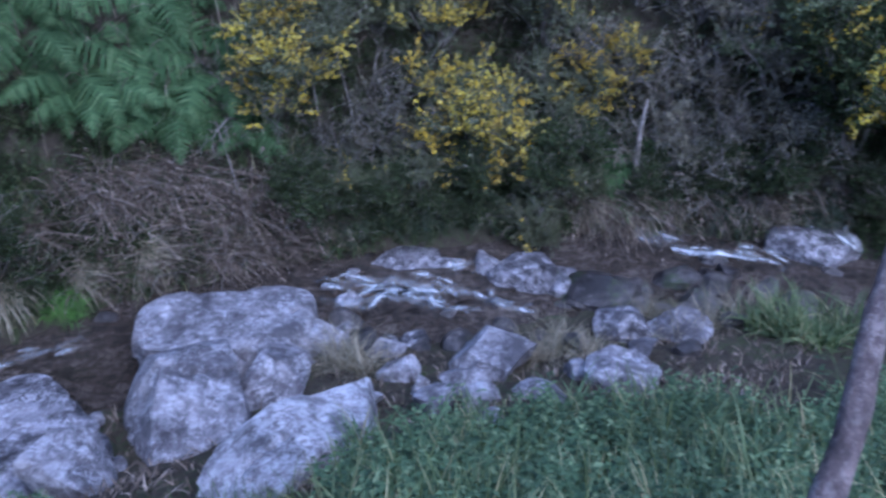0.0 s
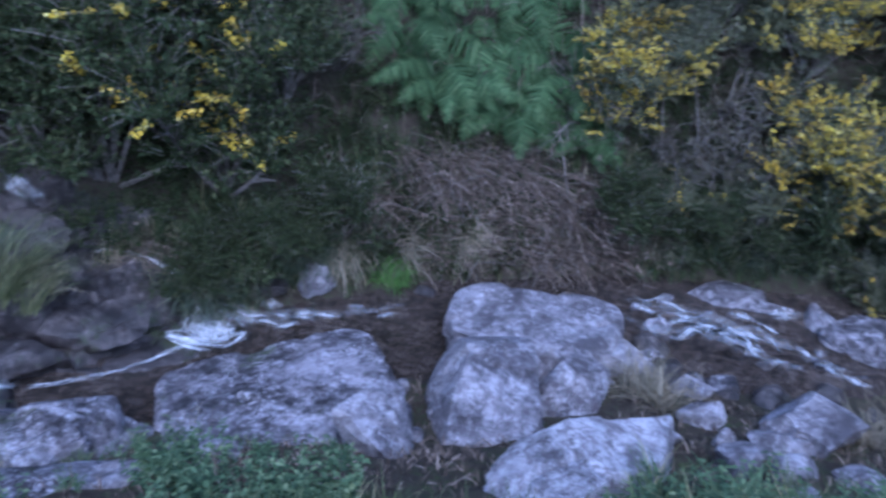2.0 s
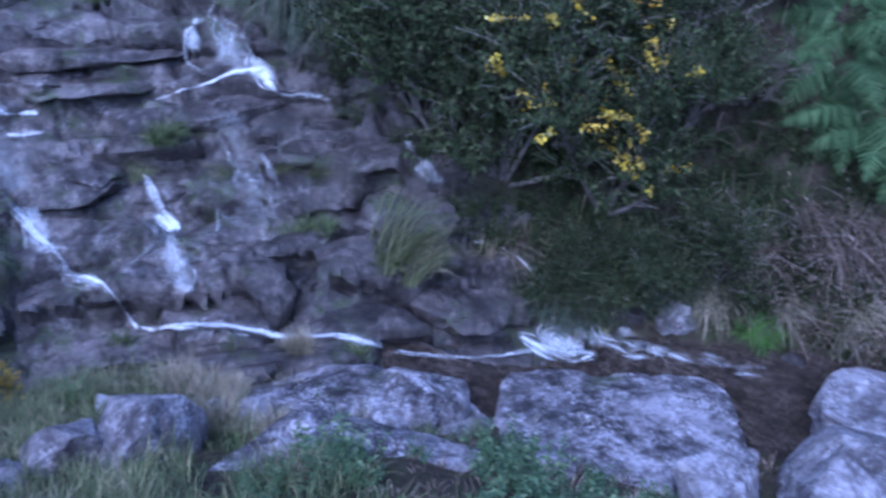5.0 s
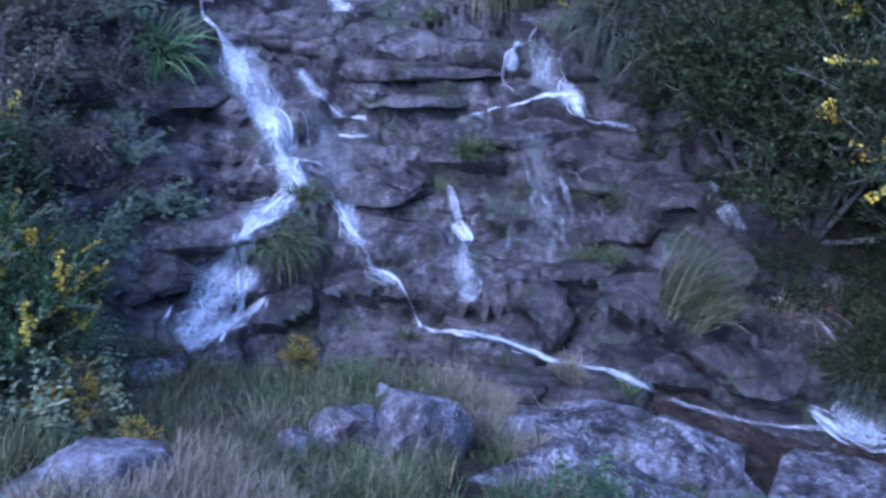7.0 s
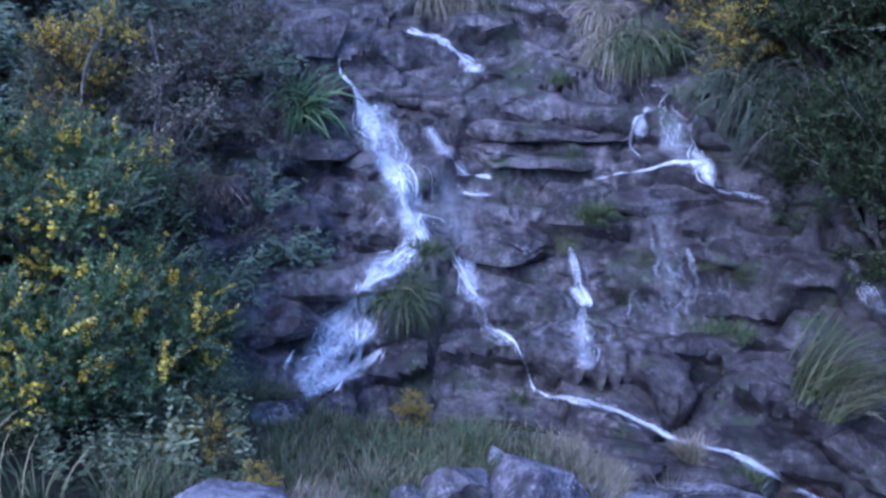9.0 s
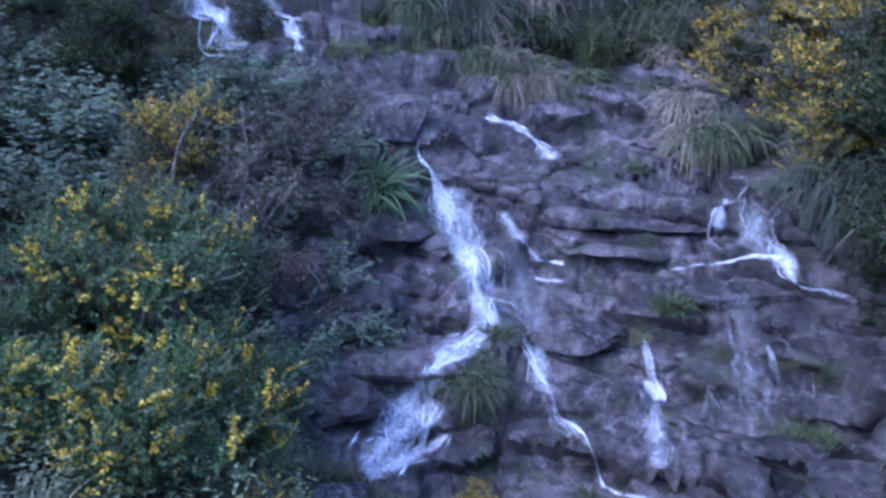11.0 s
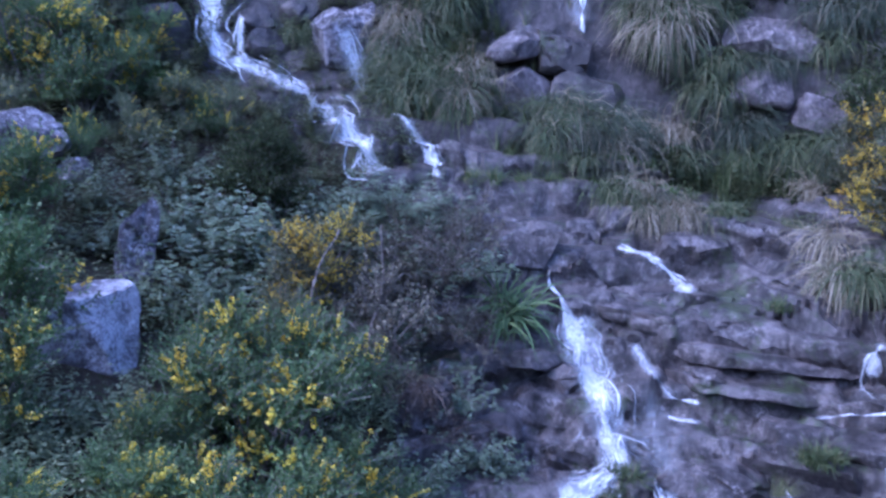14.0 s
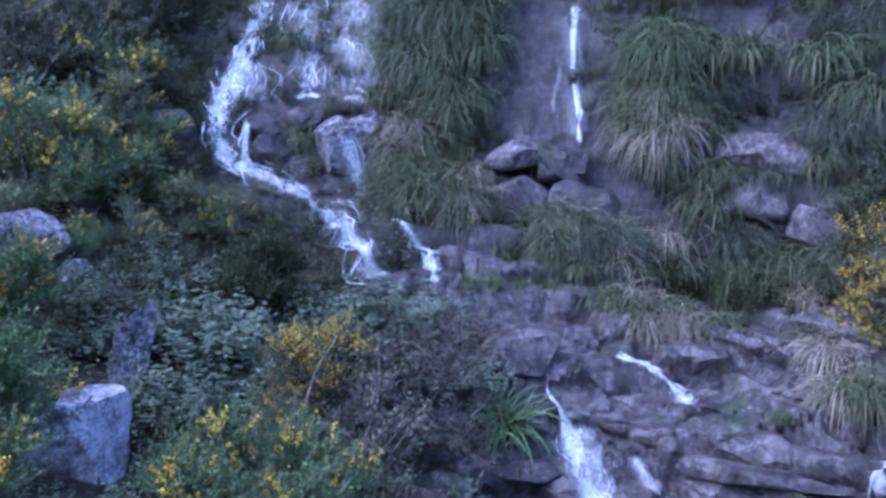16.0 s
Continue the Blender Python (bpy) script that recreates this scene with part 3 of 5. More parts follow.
# slabs and ledges of the cascade, each with an open joint under its lip
for b, r, size, turn, tilt, base, rounded, seed in (
        (74.3, 9.95, (2.1, 1.1, 0.55), 4, (4, 2), -0.06, 0.45, 70), (75.2, 9.6, (2.2, 1.0, 0.22), -2, (3, 1), -0.2, 0.2, 75), (74.6, 9.3, (2.4, 0.95, 0.3), 0, (2, 1), -0.5, 0.1, 71),
        (66.4, 8.9, (1.35, 0.9, 0.36), -6, (2, 3), -0.86, 0.45, 72), (76.8, 8.3, (1.3, 0.8, 0.32), 5, (2, 2), -1.26, 0.35, 73), (81.6, 9.95, (1.7, 1.0, 0.4), -10, (8, 8), 0.08, 0.3, 74),
        (67.4, 7.75, (2.0, 0.8, 0.4), 6, (4, 3), -1.85, 0.15, 76), (57.4, 7.45, (1.6, 0.8, 0.4), -6, (4, 5), -1.95, 0.2, 77), (86.9, 9.1, (0.9, 0.6, 0.4), 8, (2, -3), -0.62, 0.2, 78),
        (93.6, 8.3, (1.5, 0.7, 0.24), 6, (0, -3), -0.9, 0.1, 79), (91.6, 7.65, (1.7, 0.8, 0.26), 4, (0, -2), -1.36, 0.1, 80), (60.4, 8.5, (1.8, 0.8, 0.3), -4, (3, 2), -1.2, 0.15, 81), (94.2, 7.2, (1.2, 0.6, 0.3), 8, (0, -4), -1.55, 0.15, 82),
        (90.4, 9.1, (1.0, 0.7, 0.26), -4, (0, 2), -0.35, 0.15, 83), (70.4, 8.35, (1.1, 0.7, 0.28), 2, (2, 2), -1.42, 0.2, 84)):
    # ledges at low bearings get the darker rock, shade held in its colour
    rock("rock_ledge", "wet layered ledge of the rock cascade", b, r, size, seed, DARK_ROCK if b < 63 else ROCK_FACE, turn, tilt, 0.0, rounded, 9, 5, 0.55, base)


# loose stones along the stream
loose = random.Random(91)
for b, r in ((26, 5.9), (22.5, 5.3), (25, 4.9), (4, 6.6), (2, 6.3), (-1, 6.5), (0.5, 5.8), (3, 5.2), (-4, 6.6), (-11, 6.7), (-14, 6.4), (-15, 5.7), (-16.5, 7.4), (-23, 6.6), (-25.5, 7.6), (-5.5, 5.5), (45.5, 5.0), (42.5, 4.6), (33, 4.9), (56.5, 5.0), (67, 5.2), (70.5, 5.3), (78, 5.6), (86, 4.6), (72, 4.9),
             (-19.5, 6.3), (-27, 8.7), (-24, 8.9), (-8, 7.0), (5.8, 7.0), (-12.5, 7.6), (-3, 7.2), (24.5, 7.8)):
    w = loose.uniform(0.18, 0.42)
    rock("stone", "loose grey stone lying along the stream" if r < 6.4 else "wet stone at the edge of the stream", b, r, (w, w * loose.uniform(0.7, 1.0), w * loose.uniform(0.5, 0.75)), loose.randint(300, 900), BOULDER if r < 6.4 else DARK_ROCK, loose.uniform(0, 180), (loose.uniform(-10, 10), loose.uniform(-10, 10)), detail=3, rounded=loose.uniform(0.2, 0.7))


# stones standing in the stream
bed = random.Random(17)
for n in range(34):
    b = bed.uniform(-33, 19)
    s = bed.uniform(0.15, 0.9)
    r = stream_edge(b, 4.6) * (1 - s) + stream_edge(b, 5.95) * s
    w = bed.uniform(0.16, 0.5)
    rock("stone", "wet stone standing in the stream", b, r, (w * 1.3, w, w * bed.uniform(0.45, 0.7)), bed.randint(300, 900), SLAB if -16 < b < 9 else DARK_ROCK, bed.uniform(0, 180), (bed.uniform(-10, 10), bed.uniform(-10, 10)), 0.0, bed.uniform(0.2, 0.6), detail=3)


# ---- water ----
def spline(points, step):
    """A smooth line through points, in even steps."""
    p = np.array(points, float)
    p = np.vstack([2 * p[0] - p[1], p, 2 * p[-1] - p[-2]])
    out = []
    for k in range(1, len(p) - 2):
        n = max(2, int(np.linalg.norm(p[k + 1][:2] - p[k][:2]) / step))
        for t in np.arange(n) / n:
            out.append(0.5 * (2 * p[k] + (p[k + 1] - p[k - 1]) * t + (2 * p[k - 1] - 5 * p[k] + 4 * p[k + 1] - p[k + 2]) * t * t + (3 * p[k] - p[k - 1] - 3 * p[k + 1] + p[k + 2]) * t**3))
    return np.array(out + [p[-2]])


def course(points):
    """The middle line of a flow, its widths and the rock's direction along it."""
    rows = [(O.x - math.sin(radians(b)) * r, O.y + math.cos(radians(b)) * r, z, w) for b, r, z, w in points]
    line = spline(rows, 0.04)
    p, w = line[:, :3].copy(), np.abs(line[:, 3])
    nrm = np.zeros((len(p), 3))
    for i in range(len(p)):
        hit = ALL.find_nearest(Vector(p[i]))
        nrm[i] = hit[1] if hit[1].z > -0.2 else -hit[1]
    d = np.gradient(p, axis=0)
    for _ in range(10):
        d[1:-1] = (d[:-2] + d[1:-1] + d[2:]) / 3
        nrm[1:-1] = (nrm[:-2] + nrm[1:-1] + nrm[2:]) / 3
    side = np.cross(d, nrm)
    side /= np.linalg.norm(side, axis=1, keepdims=True) + 1e-9
    return p, w, nrm, side


def ribbon(line, seed, lift, across, ragged, offset=None, thin=0.05, part_of=(0.0, 1.0)):
    """One sheet of running water, or (offset given) one thin strand of it. Gives places, faces, flow coordinates and thickness."""
    a, b = (int(round(t * (len(line[0]) - 1))) for t in part_of)
    p, w, nrm, side = (v[a:b + 1].copy() for v in line)
    n = len(p)
    run = np.concatenate([[0], np.cumsum(np.linalg.norm(np.diff(p, axis=0), axis=1))])
    q = np.stack([run * 3.5, np.full(n, seed * 5.1), np.zeros(n)], 1)
    if offset is not None:
        p += side * (w * 0.5 * (offset + 0.85 * fractal(q * 0.8, 3, seed + 4)))[:, None]
        w = thin * (1 + 0.7 * fractal(q * 1.2, 2, seed + 6))
    u = np.linspace(-1, 1, across)
    wob = np.stack([fractal(q, 3, seed), fractal(q, 3, seed + 9)])
    pos = np.zeros((n, across, 3))
    for i in range(n):
        for j in range(across):
            f = u[j] * (1 + ragged * wob[int(u[j] > 0), i] * 1.6)
            at = Vector(p[i] + side[i] * f * w[i] / 2)
            # water lies on the outermost rock, seen from the open valley, or leaps clear of it
            out = (Vector((O.x, O.y, 0)) - Vector((at.x, at.y, 0))).normalized() * 0.8 + Vector((0, 0, 0.6))
            hit = ALL.ray_cast(at + out * 0.7, -out, 1.3)
            pos[i, j] = hit[0] + out * lift if hit[0] and (at - hit[0]).dot(out) < 0.3 + lift else at
    for _ in range(5 if offset is None else 1):
        pos[1:-1] = (pos[:-2] + 2 * pos[1:-1] + pos[2:]) / 4
        pos[:, 1:-1] = (pos[:, :-2] + 2 * pos[:, 1:-1] + pos[:, 2:]) / 4
    for again in range(2 if offset is None else 1):
        flat = pos.reshape(-1, 3)
        for k in range(len(flat)):
            at = Vector(flat[k])
            out = (Vector((O.x, O.y, 0)) - Vector((at.x, at.y, 0))).normalized() * 0.8 + Vector((0, 0, 0.6))
            hit = ALL.ray_cast(at + out * 0.45, -out, 0.45 + lift * 0.7)
            if hit[0]:
                flat[k] = hit[0] + out * lift * 0.7
        if not again and offset is None:
            pos[1:-1] = (pos[:-2] + 2 * pos[1:-1] + pos[2:]) / 4
    flat += (0.02 * fractal(flat * 9, 3, seed + 3) + 0.012)[:, None] * np.repeat(nrm, across, 0)
    drop = np.concatenate([[0], np.cumsum(np.linalg.norm(np.diff(pos[:, across // 2], axis=0), axis=1))])
    idx = np.arange(n * across).reshape(n, across)
    faces = np.stack([idx[:-1, :-1], idx[1:, :-1], idx[1:, 1:], idx[:-1, 1:]], -1).reshape(-1, 4)
    uv = np.stack([(u[None, :] * w[:, None] / 2 + seed * 0.37).ravel(), np.repeat(drop[:, None], across, 1).ravel()], 1)
    ends = np.minimum(1, np.minimum(drop, drop[-1] - drop) / (0.07 if offset is None else 0.15))
    edge = (0.2 if offset is None else 0.15) - 0.4 * np.abs(u[None, :]) ** 1.5 - 0.3 * (1 - ends[:, None])
    # thicker where it drops, thinner where it runs level
    steep = -np.gradient(p[:, 2]) / (np.linalg.norm(np.gradient(p, axis=0), axis=1) + 1e-9)
    for _ in range(6):
        steep[1:-1] = (steep[:-2] + steep[1:-1] + steep[2:]) / 3
    if steep.max() > 0.4:
        edge = edge + 0.1 * (np.clip(steep, 0, 1) - 0.2)[:, None]
    if offset is not None:
        edge = edge + 0.16 * fractal(q * 0.7, 2, seed + 12)[:, None]
    return flat, faces, uv, edge.ravel()


def flow(label, points, mat, seed=0, lift=0.06, across=9, name="white_water", ragged=0.4):
    """Running water over the rock: a thin sheet and many threads that wander in it; points: bearing, distance, height and width, down the flow."""
    rnd = random.Random(seed)
    points = [(b, r, z, w * (1.3 if mat is FOAM else 1.3)) for b, r, z, w in points]
    line = course(points)
    width = float(line[1].mean())
    steps = len(line[0])
    # a thin glaze of water, and over it short threads of foam that break at every step of the rock
    made = [ribbon(line, seed, lift * 0.6, across, ragged)]
    dense, slim, longest = {FOAM: (44, (0.025, 0.09), 0.5), VEIL: (28, (0.014, 0.045), 0.7), FILM: (20, (0.02, 0.06), 0.6), RIFFLE: (20, (0.1, 0.26), 0.45)}[mat]
    for k in range(max(4, int(steps * 0.04 * max(width, 0.12) * dense))):
        run = rnd.uniform(0.16, longest) / 0.04 / steps
        a = rnd.uniform(-0.3 * run, 1 - 0.5 * run)
        a, e = max(0.0, a), min(1.0, a + run)
        if steps * (e - a) > 3:
            made.append(ribbon(line, seed * 31 + k + 50, lift * rnd.uniform(0.6, 1.1), 3, 0.5, rnd.triangular(-1.0, 1.0, 0.0), rnd.uniform(*slim), (a, e)))
    v, f, uvs, edges, n = [], [], [], [], 0
    for k, (flat, faces, uv, edge) in enumerate(made):
        v.append(flat)
        f.append(faces + n)
        uvs.append(uv)
        edges.append(edge - ((0.08 if width > 0.24 else 0.05) if mat is FOAM else 0.2 if mat is RIFFLE or width > 0.9 else 0.12) if k == 0 else edge + 0.04)
        n += len(flat)
    v, f, uvs, edges = (np.concatenate(a) for a in (v, f, uvs, edges))
    me = bpy.data.meshes.new(name)
    me.from_pydata(v.tolist(), [], f.tolist())
    me.polygons.foreach_set("use_smooth", np.ones(len(f), bool))
    layer = me.uv_layers.new(name="flow")
    loops = np.zeros(len(me.loops), np.int32)
    me.loops.foreach_get("vertex_index", loops)
    layer.data.foreach_set("uv", uvs[loops].ravel())
    at = me.attributes.new("edge", "FLOAT", "POINT")
    at.data.foreach_set("value", edges.astype(np.float32))
    me.materials.append(mat)
    me.update()
    return tagged(new(name, me), label, "water", kind="structure")


def stream_surface():
    b = np.arange(-70, 57, 0.8)
    across = 14
    pos = []
    for k in b:
        g = ground_profile(float(k))
        at = LEVELS + STEPS
        near, far = g[np.searchsorted(at, 4.45)], g[np.searchsorted(at, 6.15)]
        bed = 0.5 * (g[np.searchsorted(at, 5.1)][1] + g[np.searchsorted(at, 5.95)][1])
        for s in np.linspace(0, 1, across):
            r = near[0] * (1 - s) + far[0] * s
            pos.append((O.x - math.sin(radians(k)) * r, O.y + math.cos(radians(k)) * r, bed + 0.06))
    p = np.array(pos)
    p[:, 2] += 0.03 * fractal(p * 2.2, 3, 77)
    idx = np.arange(len(p)).reshape(len(b), across)
    faces = np.stack([idx[:-1, :-1], idx[1:, :-1], idx[1:, 1:], idx[:-1, 1:]], -1).reshape(-1, 4)
    me = bpy.data.meshes.new("stream")
    me.from_pydata(p.tolist(), [], faces.tolist())
    me.polygons.foreach_set("use_smooth", np.ones(len(faces), bool))
    me.materials.append(STREAM)
    ob = tagged(new("stream", me), "shallow brown mountain stream over dark stones", "water", kind="structure")
    add_tree([Vector(v) for v in p.tolist()], faces.tolist())
    return ob


stream_surface()
everything = [v for verts, faces in SOLID for v in verts]
starts = np.cumsum([0] + [len(verts) for verts, faces in SOLID])
ALL = BVHTree.FromPolygons(everything, [tuple(i + k for i in face) for (verts, faces), k in zip(SOLID, starts.tolist()) for face in faces])
flow("main cascade of white water dropping from step to step", ((88.7, 9.93, 0.55, 0.10), (88.2, 9.65, 0.40, 0.19), (87.6, 9.67, 0.17, 0.30), (86.8, 9.38, -0.02, 0.36), (86.4, 9.32, -0.23, 0.29), (86.1, 9.27, -0.42, 0.32), (85.4, 8.94, -0.54, 0.35), (84.7, 8.93, -0.76, 0.28), (84.3, 8.48, -0.85, 0.27), (83.8, 8.26, -0.97, 0.33), (83.3, 8.22, -1.11, 0.36), (84.1, 8.14, -1.24, 0.35), (85.2, 7.70, -1.23, 0.34), (86.2, 7.56, -1.32, 0.28)), FOAM, 1)
flow("thin sheet of water spread over the steps", ((86.6, 9.67, 0.04, 0.60), (85.5, 9.26, -0.42, 0.65), (84.5, 8.91, -0.85, 0.57), (84.1, 8.21, -1.08, 0.65)), VEIL, 3)
flow("white water turning round the grass tuft", ((83.1, 8.27, -1.03, 0.18), (84.1, 8.16, -1.18, 0.35), (85.6, 7.83, -1.20, 0.45), (86.8, 7.60, -1.28, 0.47), (87.9, 7.58, -1.45, 0.50), (88.9, 7.63, -1.68, 0.54), (90.0, 7.39, -1.80, 0.55), (91.1, 7.01, -1.84, 0.53), (92.2, 6.65, -1.87, 0.41), (92.9, 6.41, -1.84, 0.20)), FOAM, 4)
flow("white water fanning out at the foot", ((87.5, 7.57, -1.33, 0.22), (87.6, 7.68, -1.67, 0.29), (87.8, 7.46, -1.84, 0.31), (88.5, 7.12, -1.90, 0.32), (89.6, 6.99, -2.00, 0.38), (90.9, 6.81, -2.03, 0.26)), FOAM, 5)
flow("broken water fanning out at the foot", ((87.8, 7.71, -1.62, 0.51), (88.3, 7.41, -1.85, 0.67), (89.4, 7.04, -1.95, 0.75), (90.4, 6.97, -2.19, 0.70)), VEIL, 6)
flow("foam gathered at the foot of the cascade", ((86.2, 7.26, -1.86, 0.11), (87.9, 7.14, -1.97, 0.25), (90.0, 6.93, -2.00, 0.32), (92.0, 6.56, -1.89, 0.25), (92.9, 6.39, -1.84, 0.12)), FOAM, 7)
flow("white run at the head of the cascade", ((84.3, 10.42, 0.91, 0.18), (83.3, 10.44, 0.81, 0.25), (82.1, 10.40, 0.70, 0.21), (80.7, 10.38, 0.58, 0.25), (79.7, 10.33, 0.45, 0.32), (79.0, 9.76, 0.39, 0.24)), FOAM, 8)
flow("thin branch over bare rock", ((82.8, 9.44, -0.15, 0.13), (82.0, 9.36, -0.33, 0.23), (80.9, 9.09, -0.49, 0.26), (79.9, 9.07, -0.68, 0.29)), VEIL, 9)
flow("small foam line on a ledge", ((80.5, 9.06, -0.65, 0.08), (79.1, 9.10, -0.65, 0.14), (77.8, 9.05, -0.64, 0.05)), FOAM, 10)
flow("small foam line on a lower ledge", ((80.5, 8.95, -0.78, 0.05), (79.1, 8.84, -0.79, 0.11), (77.8, 8.87, -0.82, 0.05)), FOAM, 11)
flow("broad veil of water over a ledge", ((66.0, 9.84, 0.12, 0.55), (65.8, 9.42, -0.09, 0.8), (65.6, 9.29, -0.31, 0.9), (65.3, 8.94, -0.46, 0.8)), VEIL, 12)
flow("white foam along the foot of a ledge", ((63.3, 9.03, -0.44, 0.12), (65.8, 9.00, -0.43, 0.13), (67.9, 8.96, -0.50, 0.13), (69.8, 9.03, -0.60, 0.10), (71.3, 8.91, -0.64, 0.05)), FOAM, 13)
flow("white fall at the edge of a ledge", ((64.4, 9.35, -0.21, 0.18), (63.9, 9.09, -0.42, 0.31), (63.2, 8.84, -0.57, 0.31), (61.8, 8.84, -0.64, 0.19), (60.1, 8.77, -0.63, 0.10), (59.0, 8.71, -0.67, 0.05)), FOAM, 14)
flow("white break in the veil", ((67.6, 9.52, 0.08, 0.20), (67.9, 9.29, -0.06, 0.27), (68.2, 9.32, -0.22, 0.17)), FOAM, 15)
flow("small fall over a rock step", ((72.6, 8.5, -1.2, 0.08), (72.1, 8.20, -1.39, 0.14), (71.6, 7.94, -1.59, 0.24), (71.3, 7.5, -1.75, 0.3), (70.9, 6.9, -1.93, 0.3)), VEIL, 16)
flow("white splash on a rock step", ((72.3, 8.01, -1.49, 0.11), (71.8, 7.93, -1.57, 0.25), (71.3, 7.95, -1.66, 0.25), (71.3, 7.88, -1.75, 0.13)), FOAM, 17)
flow("broken white water beside the tuft", ((80.8, 8.29, -1.40, 0.15), (80.0, 7.84, -1.41, 0.26), (79.3, 7.74, -1.54, 0.27), (78.9, 7.72, -1.68, 0.16)), FOAM, 18)
flow("narrow white channel in the rock", ((79.0, 7.45, -1.70, 0.08), (77.6, 7.38, -1.75, 0.18), (76.7, 7.34, -1.86, 0.14), (75.9, 7.25, -1.98, 0.12), (75.2, 7.14, -2.14, 0.11), (74.6, 6.99, -2.23, 0.12)), FOAM, 19)
flow("thin water over the lower rock", ((80.2, 8.29, -1.39, 0.30), (79.3, 7.77, -1.61, 0.35), (77.8, 7.37, -1.77, 0.33), (75.6, 7.20, -2.01, 0.28)), VEIL, 20)
flow("white chute along the foot of the rock face", ((75.1, 7.05, -2.14, 0.05), (74.2, 7.00, -2.20, 0.08), (72.3, 6.73, -2.08, 0.12), (70.0, 6.62, -2.09, 0.15), (67.8, 6.53, -2.11, 0.14), (65.8, 6.45, -2.15, 0.12), (63.7, 6.44, -2.23, 0.08), (60.9, 6.51, -2.31, 0.09), (59.5, 6.57, -2.38, 0.16), (57.8, 6.50, -2.40, 0.20), (56.0, 6.41, -2.41, 0.19)), FOAM, 21)
flow("shallow chute running to the pool", ((56.0, 6.41, -2.41, 0.12), (53.6, 6.39, -2.47, 0.07), (50.3, 6.55, -2.62, 0.05), (47.1, 6.63, -2.65, 0.06), (44.8, 6.85, -2.74, 0.10), (42.8, 6.96, -2.81, 0.2)), VEIL, 22)
flow("thin branch under the bushes", ((54.2, 8.21, -0.96, 0.15), (53.1, 7.95, -1.11, 0.17), (52.0, 7.87, -1.26, 0.26), (51.1, 7.86, -1.33, 0.15)), VEIL, 23)
flow("foam where the chute meets the pool", ((45.6, 6.98, -2.64, 0.1), (44.6, 7.02, -2.69, 0.26), (42.6, 7.00, -2.81, 0.28), (40.2, 7.07, -2.83, 0.26), (38.7, 7.11, -2.84, 0.11)), FOAM, 24)
flow("white fall into the pool", ((42.4, 7.62, -2.62, 0.1), (42.6, 7.45, -2.72, 0.25), (42.2, 7.3, -2.80, 0.6), (41.3, 7.0, -2.82, 0.45)), FOAM, 25)
flow("white foam spreading on the pool", ((43.4, 7.3, -2.76, 0.2), (42.2, 7.22, -2.8, 0.5), (40.8, 7.12, -2.82, 0.5), (39.6, 7.1, -2.83, 0.2)), FOAM, 53)
flow("swirling pale water in the pool", ((41.4, 7.55, -2.67, 0.49), (39.7, 7.45, -2.84, 0.49), (37.8, 7.22, -2.85, 0.24)), VEIL, 26)
flow("thin arching trickle onto the pool", ((49.2, 7.71, -1.93, 0.05), (47.2, 7.83, -2.06, 0.06), (45.5, 7.73, -2.15, 0.05), (43.9, 7.71, -2.33, 0.07), (42.3, 7.63, -2.56, 0.09)), FOAM, 27)
flow("white riffle in the stream", ((8.1, 7.49, -2.97, 0.25), (4.8, 7.38, -3.02, 0.43), (2.1, 7.54, -3.03, 0.50), (-0.4, 7.35, -3.00, 0.43), (-3.3, 7.21, -3.01, 0.33), (-6.1, 7.35, -3.08, 0.15)), RIFFLE, 28)
flow("white riffle between the stones", ((-5.9, 7.61, -3.08, 0.16), (-8.2, 7.27, -3.00, 0.27), (-9.4, 7.22, -3.02, 0.24), (-10.8, 7.22, -3.02, 0.09)), RIFFLE, 29)
flow("broken pale water across the stream", ((8.1, 7.80, -3.01, 0.38), (4.5, 7.87, -3.03, 0.52), (-0.3, 7.65, -2.93, 0.56), (-4.0, 7.63, -3.07, 0.44), (-7.9, 7.33, -3.00, 0.24)), RIFFLE, 30)
flow("upper riffle under the bank", ((-2.0, 8.09, -3.04, 0.13), (-3.8, 8.25, -3.05, 0.27), (-6.0, 8.36, -3.07, 0.27), (-7.8, 8.11, -2.93, 0.09)), RIFFLE, 31)
flow("small fall further down the stream", ((-16.5, 9.62, -3.09, 0.22), (-19.2, 9.41, -3.20, 0.40), (-21.3, 9.34, -3.20, 0.46), (-23.7, 9.42, -3.21, 0.44), (-26.1, 9.39, -3.21, 0.29), (-28.1, 9.33, -3.24, 0.11)), RIFFLE, 32)
flow("water running round a pale rock", ((-27.2, 10.18, -2.95, 0.23), (-28.9, 10.27, -2.96, 0.46), (-30.6, 10.08, -3.00, 0.46), (-32.1, 10.19, -3.18, 0.23)), RIFFLE, 33)
flow("tall upper fall", ((108.7, 15.34, 6.53, 0.49), (109.3, 14.84, 5.96, 0.44), (109.7, 14.39, 5.43, 0.45), (110.2, 14.11, 4.96, 0.53), (110.8, 13.78, 4.50, 0.61), (111.3, 13.46, 4.11, 0.56), (111.5, 13.23, 3.72, 0.37), (111.3, 12.99, 3.43, 0.41), (110.5, 12.72, 3.20, 0.40), (109.3, 12.61, 3.11, 0.40)), FOAM, 34)
flow("spreading foot of the upper fall", ((109.5, 14.06, 5.07, 0.59), (109.6, 13.86, 4.65, 0.87), (109.9, 13.54, 4.25, 0.94)), VEIL, 35)
flow("narrow drop between boulders", ((109.6, 13.09, 3.91, 0.13), (109.7, 13.11, 3.61, 0.14), (109.6, 12.69, 3.19, 0.16)), FOAM, 37)
